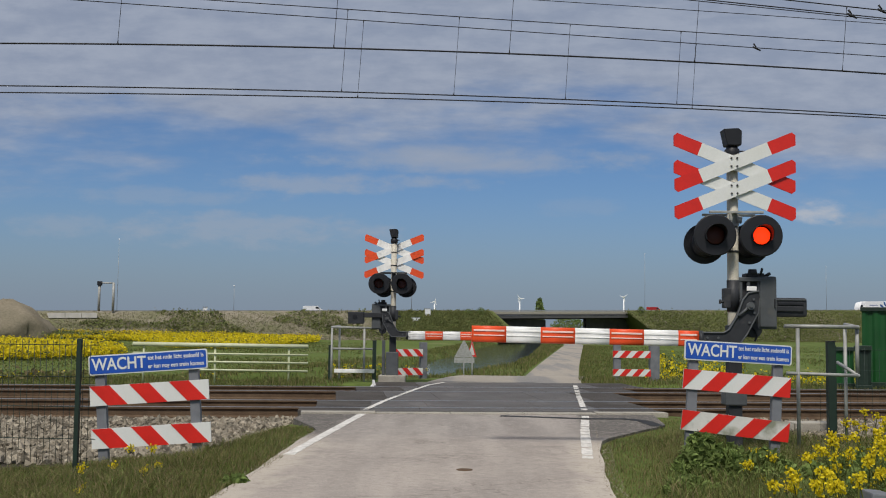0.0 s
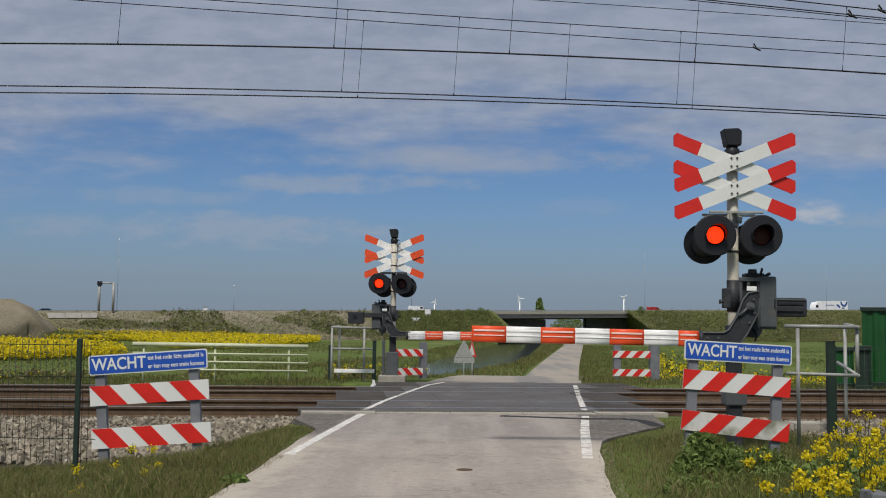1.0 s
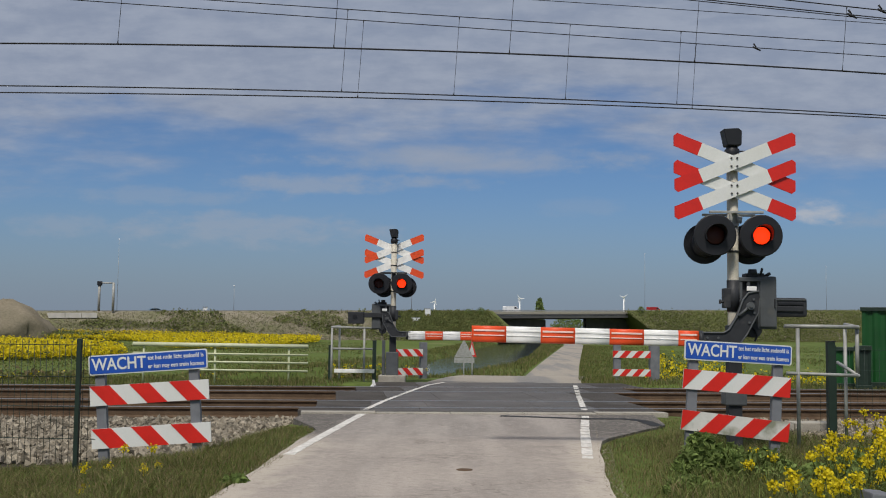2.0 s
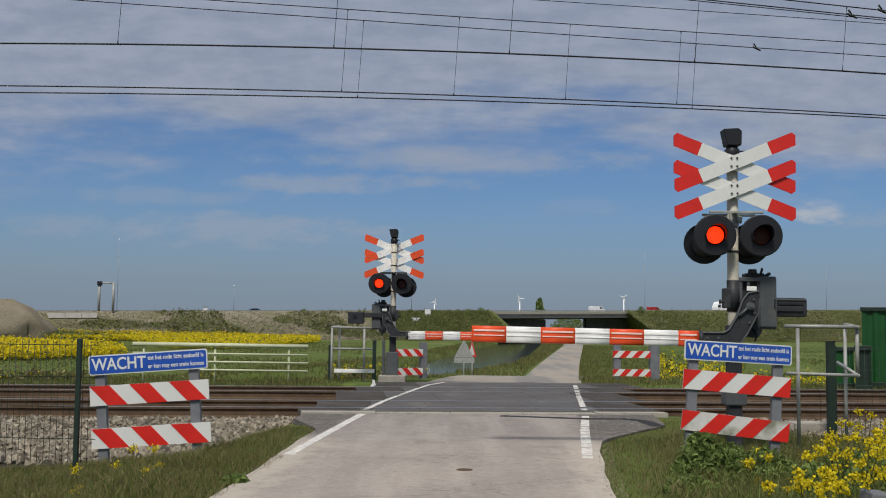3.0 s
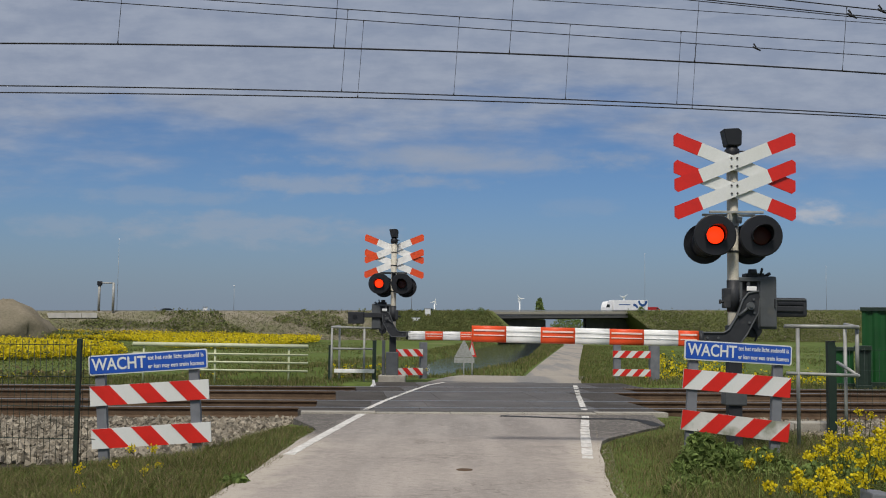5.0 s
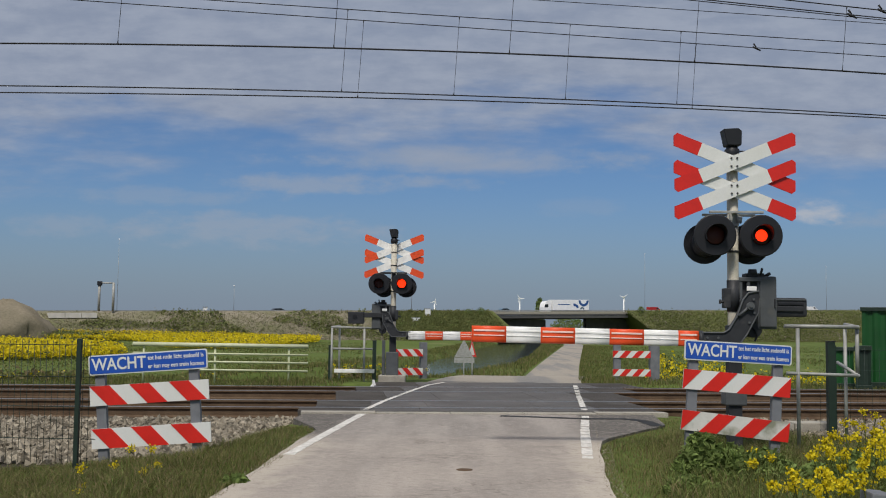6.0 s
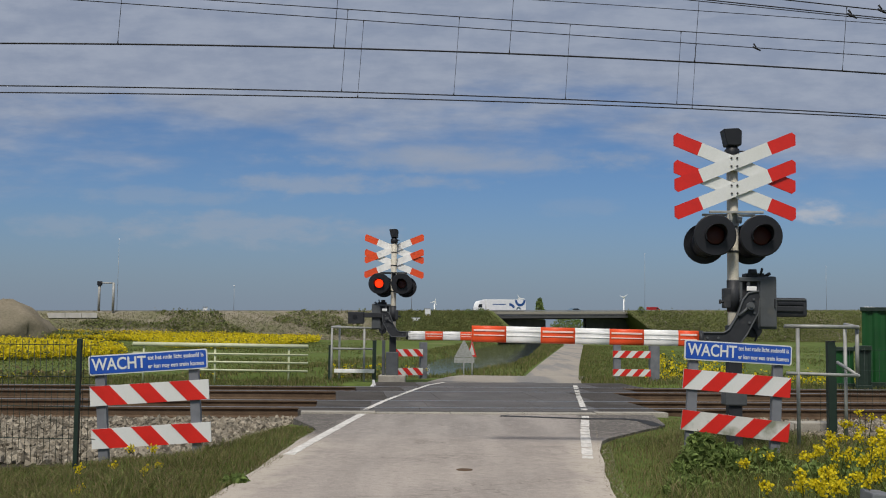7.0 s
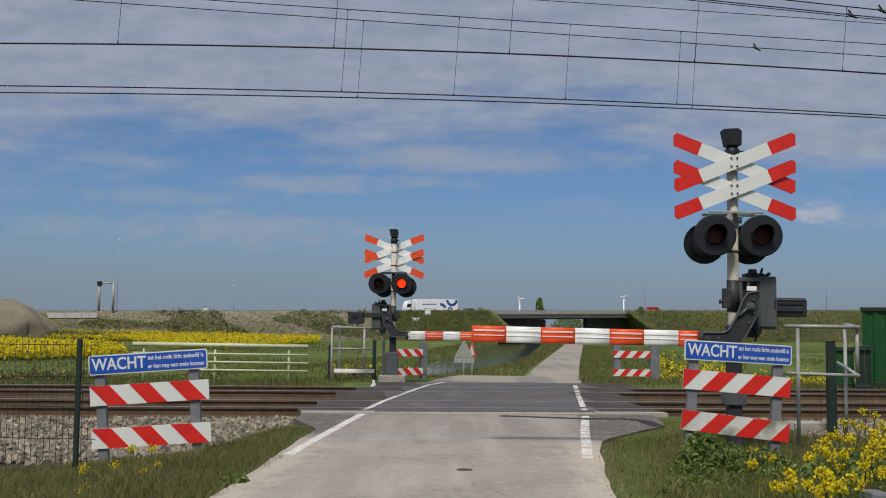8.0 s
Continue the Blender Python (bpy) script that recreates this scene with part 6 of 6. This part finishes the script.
# ---- vehicles ----
def wheel(parent, x, y, r=0.5, w=0.3):
    b = bmesh.new()
    lathe(b, [(r * 0.55, -w / 2), (r * 0.95, -w / 2), (r, -w / 2 + 0.05), (r, w / 2 - 0.05), (r * 0.95, w / 2), (r * 0.55, w / 2)], "Y", 18)
    tyre = part("wheel", b, "tyre", parent, at=pose(x, y, r))
    b = bmesh.new()
    lathe(b, [(r * 0.54, -w / 2 - 0.01), (r * 0.54, w / 2 + 0.01)], "Y", 14)
    part("rim", b, "galv", tyre)


def build_lorry():
    """Articulated lorry heading for -x, its front at x = 0."""
    t = thing("lorry", Matrix(), "white articulated lorry with blue rings on its trailer", "lorry")
    b = bmesh.new()
    plate(b, [(0.0, 0.55), (0.0, 1.9), (0.35, 2.9), (0.8, 3.55), (2.3, 3.75), (2.3, 0.9), (1.6, 0.55)], -1.22, 1.22)
    cab = part("cab", b, "truckwhite", t)
    b = bmesh.new()
    plate(b, [(0.02, 1.85), (0.33, 2.75), (1.35, 2.75), (1.35, 1.85)], -1.235, 1.235)
    part("window", b, "glass", cab)
    b = bmesh.new()
    box(b, 2.9, 15.4, -1.27, 1.27, 0.95, 4.0, 0.05)
    trailer = part("trailer", b, "truckwhite", t)
    def arc(cx, cz, r0, r1, from_, to, mat):
        b = bmesh.new()
        for k in range(22):
            a0, a1 = radians(from_ + (to - from_) * k / 22), radians(from_ + (to - from_) * (k + 1) / 22)
            plate(b, [(cx + r * math.cos(a), cz + r * math.sin(a)) for r, a in ((r0, a0), (r1, a0), (r1, a1), (r0, a1))], -1.285, -1.268)
        part("ring_print", b, mat, trailer, "blue curved ring printed on the trailer")
    arc(13.55, 3.85, 1.05, 1.75, 180, 360, "trucklogo")
    arc(10.2, 1.25, 1.0, 1.7, 20, 100, "trucklogo")
    arc(13.0, 1.25, 0.3, 0.75, 0, 180, "carblue")
    b = bmesh.new()
    box(b, 4.6, 8.8, -1.285, -1.268, 2.55, 2.8)
    part("lettering_bar", b, "trucklogo", trailer)
    b = bmesh.new()
    box(b, 2.3, 15.0, -1.0, 1.0, 0.7, 0.95)
    part("chassis", b, "cardark", t)
    for x in (1.3, 5.0, 11.8, 13.1, 14.4):
        for y in (-1.05, 1.05):
            wheel(t, x, y)
    return t


def build_car(paint, label, van=False, length=4.6, name="car"):
    """A car or van heading for +x, its middle at x = 0."""
    t = thing(name, Matrix(), label, "van" if van else "car", "traffic on the motorway")
    h = length / 2
    b = bmesh.new()
    if van:
        side = [(-h, 0.4), (-h, 1.9), (-h + 0.2, 2.02), (h - 1.6, 2.02), (h - 0.8, 1.35), (h - 0.05, 1.05), (h, 0.4)]
        glass = [(h - 2.1, 1.38), (h - 2.1, 1.85), (h - 1.6, 1.85), (h - 1.05, 1.38)]
    else:
        side = [(-h, 0.35), (-h, 0.95), (-h + 0.5, 1.05), (-h + 1.1, 1.45), (h - 2.1, 1.47), (h - 1.2, 1.0), (h - 0.1, 0.8), (h, 0.35)]
        glass = [(-h + 0.75, 1.06), (-h + 1.18, 1.38), (h - 2.15, 1.4), (h - 1.45, 1.04)]
    plate(b, side, -0.85, 0.85)
    body = part("body", b, paint, t)
    b = bmesh.new()
    plate(b, glass, -0.862, 0.862)
    part("side_windows", b, "glass", body)
    for x in (-h + 0.85, h - 0.9):
        for y in (-0.78, 0.78):
            wheel(t, x, y, 0.33, 0.2)
    return t


lorry = build_lorry()
white_van = build_car("truckwhite", "white delivery van on the motorway", True, 4.6, "van")
pale_car = build_car("carblue", "blue-grey car on the motorway")
dark_car = build_car("cardark", "dark car on the motorway")
red_lorry = build_car("carred", "red van standing on the motorway shoulder", True, 4.6, "van")
red_lorry.matrix_basis = Matrix.Translation((*hw_place(45.2, 5.5), hw_z(45.2) - 0.85)) @ pose(0, 0, 0, 0, 0, HW_TURN)


# ---- movement ----
LIGHT_OUT, LIGHT_IN = -0.012, 0.035


def blink(light, turns):
    """turns: (seconds, how far the lamp burns, 0 to 1)."""
    base = light.matrix_basis.copy()
    rows, last = [], None
    for t, on in turns:
        m = base @ pose(0, LIGHT_IN + (LIGHT_OUT - LIGHT_IN) * on, 0)
        if last is not None and t > 0.04:
            rows.append((t - 0.034, last))
        rows.append((t, m))
        last = m
    rows.append((8.0, last))
    walk(light, rows)


def motions():
    left, right = near_lights
    blink(left, [(0.0, 0), (0.36, 1), (0.58, 0), (0.98, 1), (1.28, 0), (1.6, 1), (1.92, 0), (2.26, 1), (2.58, 0), (2.97, 1), (3.22, 0), (3.57, 1), (3.87, 0), (4.3, 1), (4.55, 0), (4.92, 1), (5.2, 0), (5.55, 0.9), (5.86, 0)])
    blink(right, [(0.0, 1), (0.36, 0), (0.58, 1), (0.98, 0), (1.28, 1), (1.62, 0), (1.92, 1), (2.26, 0), (2.58, 1), (2.97, 0), (3.2, 1), (3.57, 0), (3.87, 1), (4.3, 0), (4.55, 1), (4.92, 0), (5.2, 1), (5.55, 0), (5.86, 0.735), (6.17, 0)])
    left, right = far_lights
    blink(left, [(0.0, 0), (0.98, 1), (1.28, 0), (1.6, 1), (1.92, 0), (2.26, 1), (2.58, 0), (2.97, 1), (3.22, 0), (3.57, 1), (3.87, 0), (4.3, 1), (4.55, 0), (4.92, 1), (5.2, 0), (5.55, 1), (5.86, 0), (6.2, 1), (6.53, 0), (6.86, 1), (7.16, 0), (7.56, 1), (7.84, 0)])
    blink(right, [(0.0, 0), (0.62, 1), (0.98, 0), (1.28, 1), (1.62, 0), (1.92, 1), (2.26, 0), (2.58, 1), (2.97, 0), (3.2, 1), (3.57, 0), (3.87, 1), (4.3, 0), (4.55, 1), (4.92, 0), (5.2, 1), (5.55, 0), (5.86, 1), (6.22, 0), (6.53, 1), (6.86, 0), (7.16, 1), (7.56, 0), (7.84, 1)])

    # traffic
    slope = -math.degrees(math.atan(0.0185))

    def drive(ob, along, speed, across):
        rows = []
        for i in range(9):
            a = along + speed * i
            rows.append((float(i), Matrix.Translation((*hw_place(a, across), hw_z(a) - 0.85)) @ pose(0, 0, 0, 0, 0, HW_TURN) @ pose(0, 0, 0, 0, slope, 0)))
        walk(ob, rows)
    drive(lorry, 21.6 * 6, -21.6, 0.0)
    drive(white_van, -74.2, 27.6, -14.0)
    drive(pale_car, -155.5, 22.4, -14.0)
    drive(dark_car, -87.7 - 25.5 * 5.8, 25.5, -14.0)
    # wind in the rape
    for i, ob in enumerate(RAPE):
        base = ob.matrix_basis.copy()
        p, q = 0.61 * i, 1.37 * i
        rows = []
        for k in range(21):
            t = 0.4 * k
            gust = 1.6 + 1.1 * math.sin(0.9 * t + 0.3 * base.translation.x)
            rows.append((t, base @ pose(0, 0, 0, gust * math.sin(3.1 * t + p), gust * (0.8 + math.sin(2.6 * t + q)), 0)))
        walk(ob, rows)


motions()
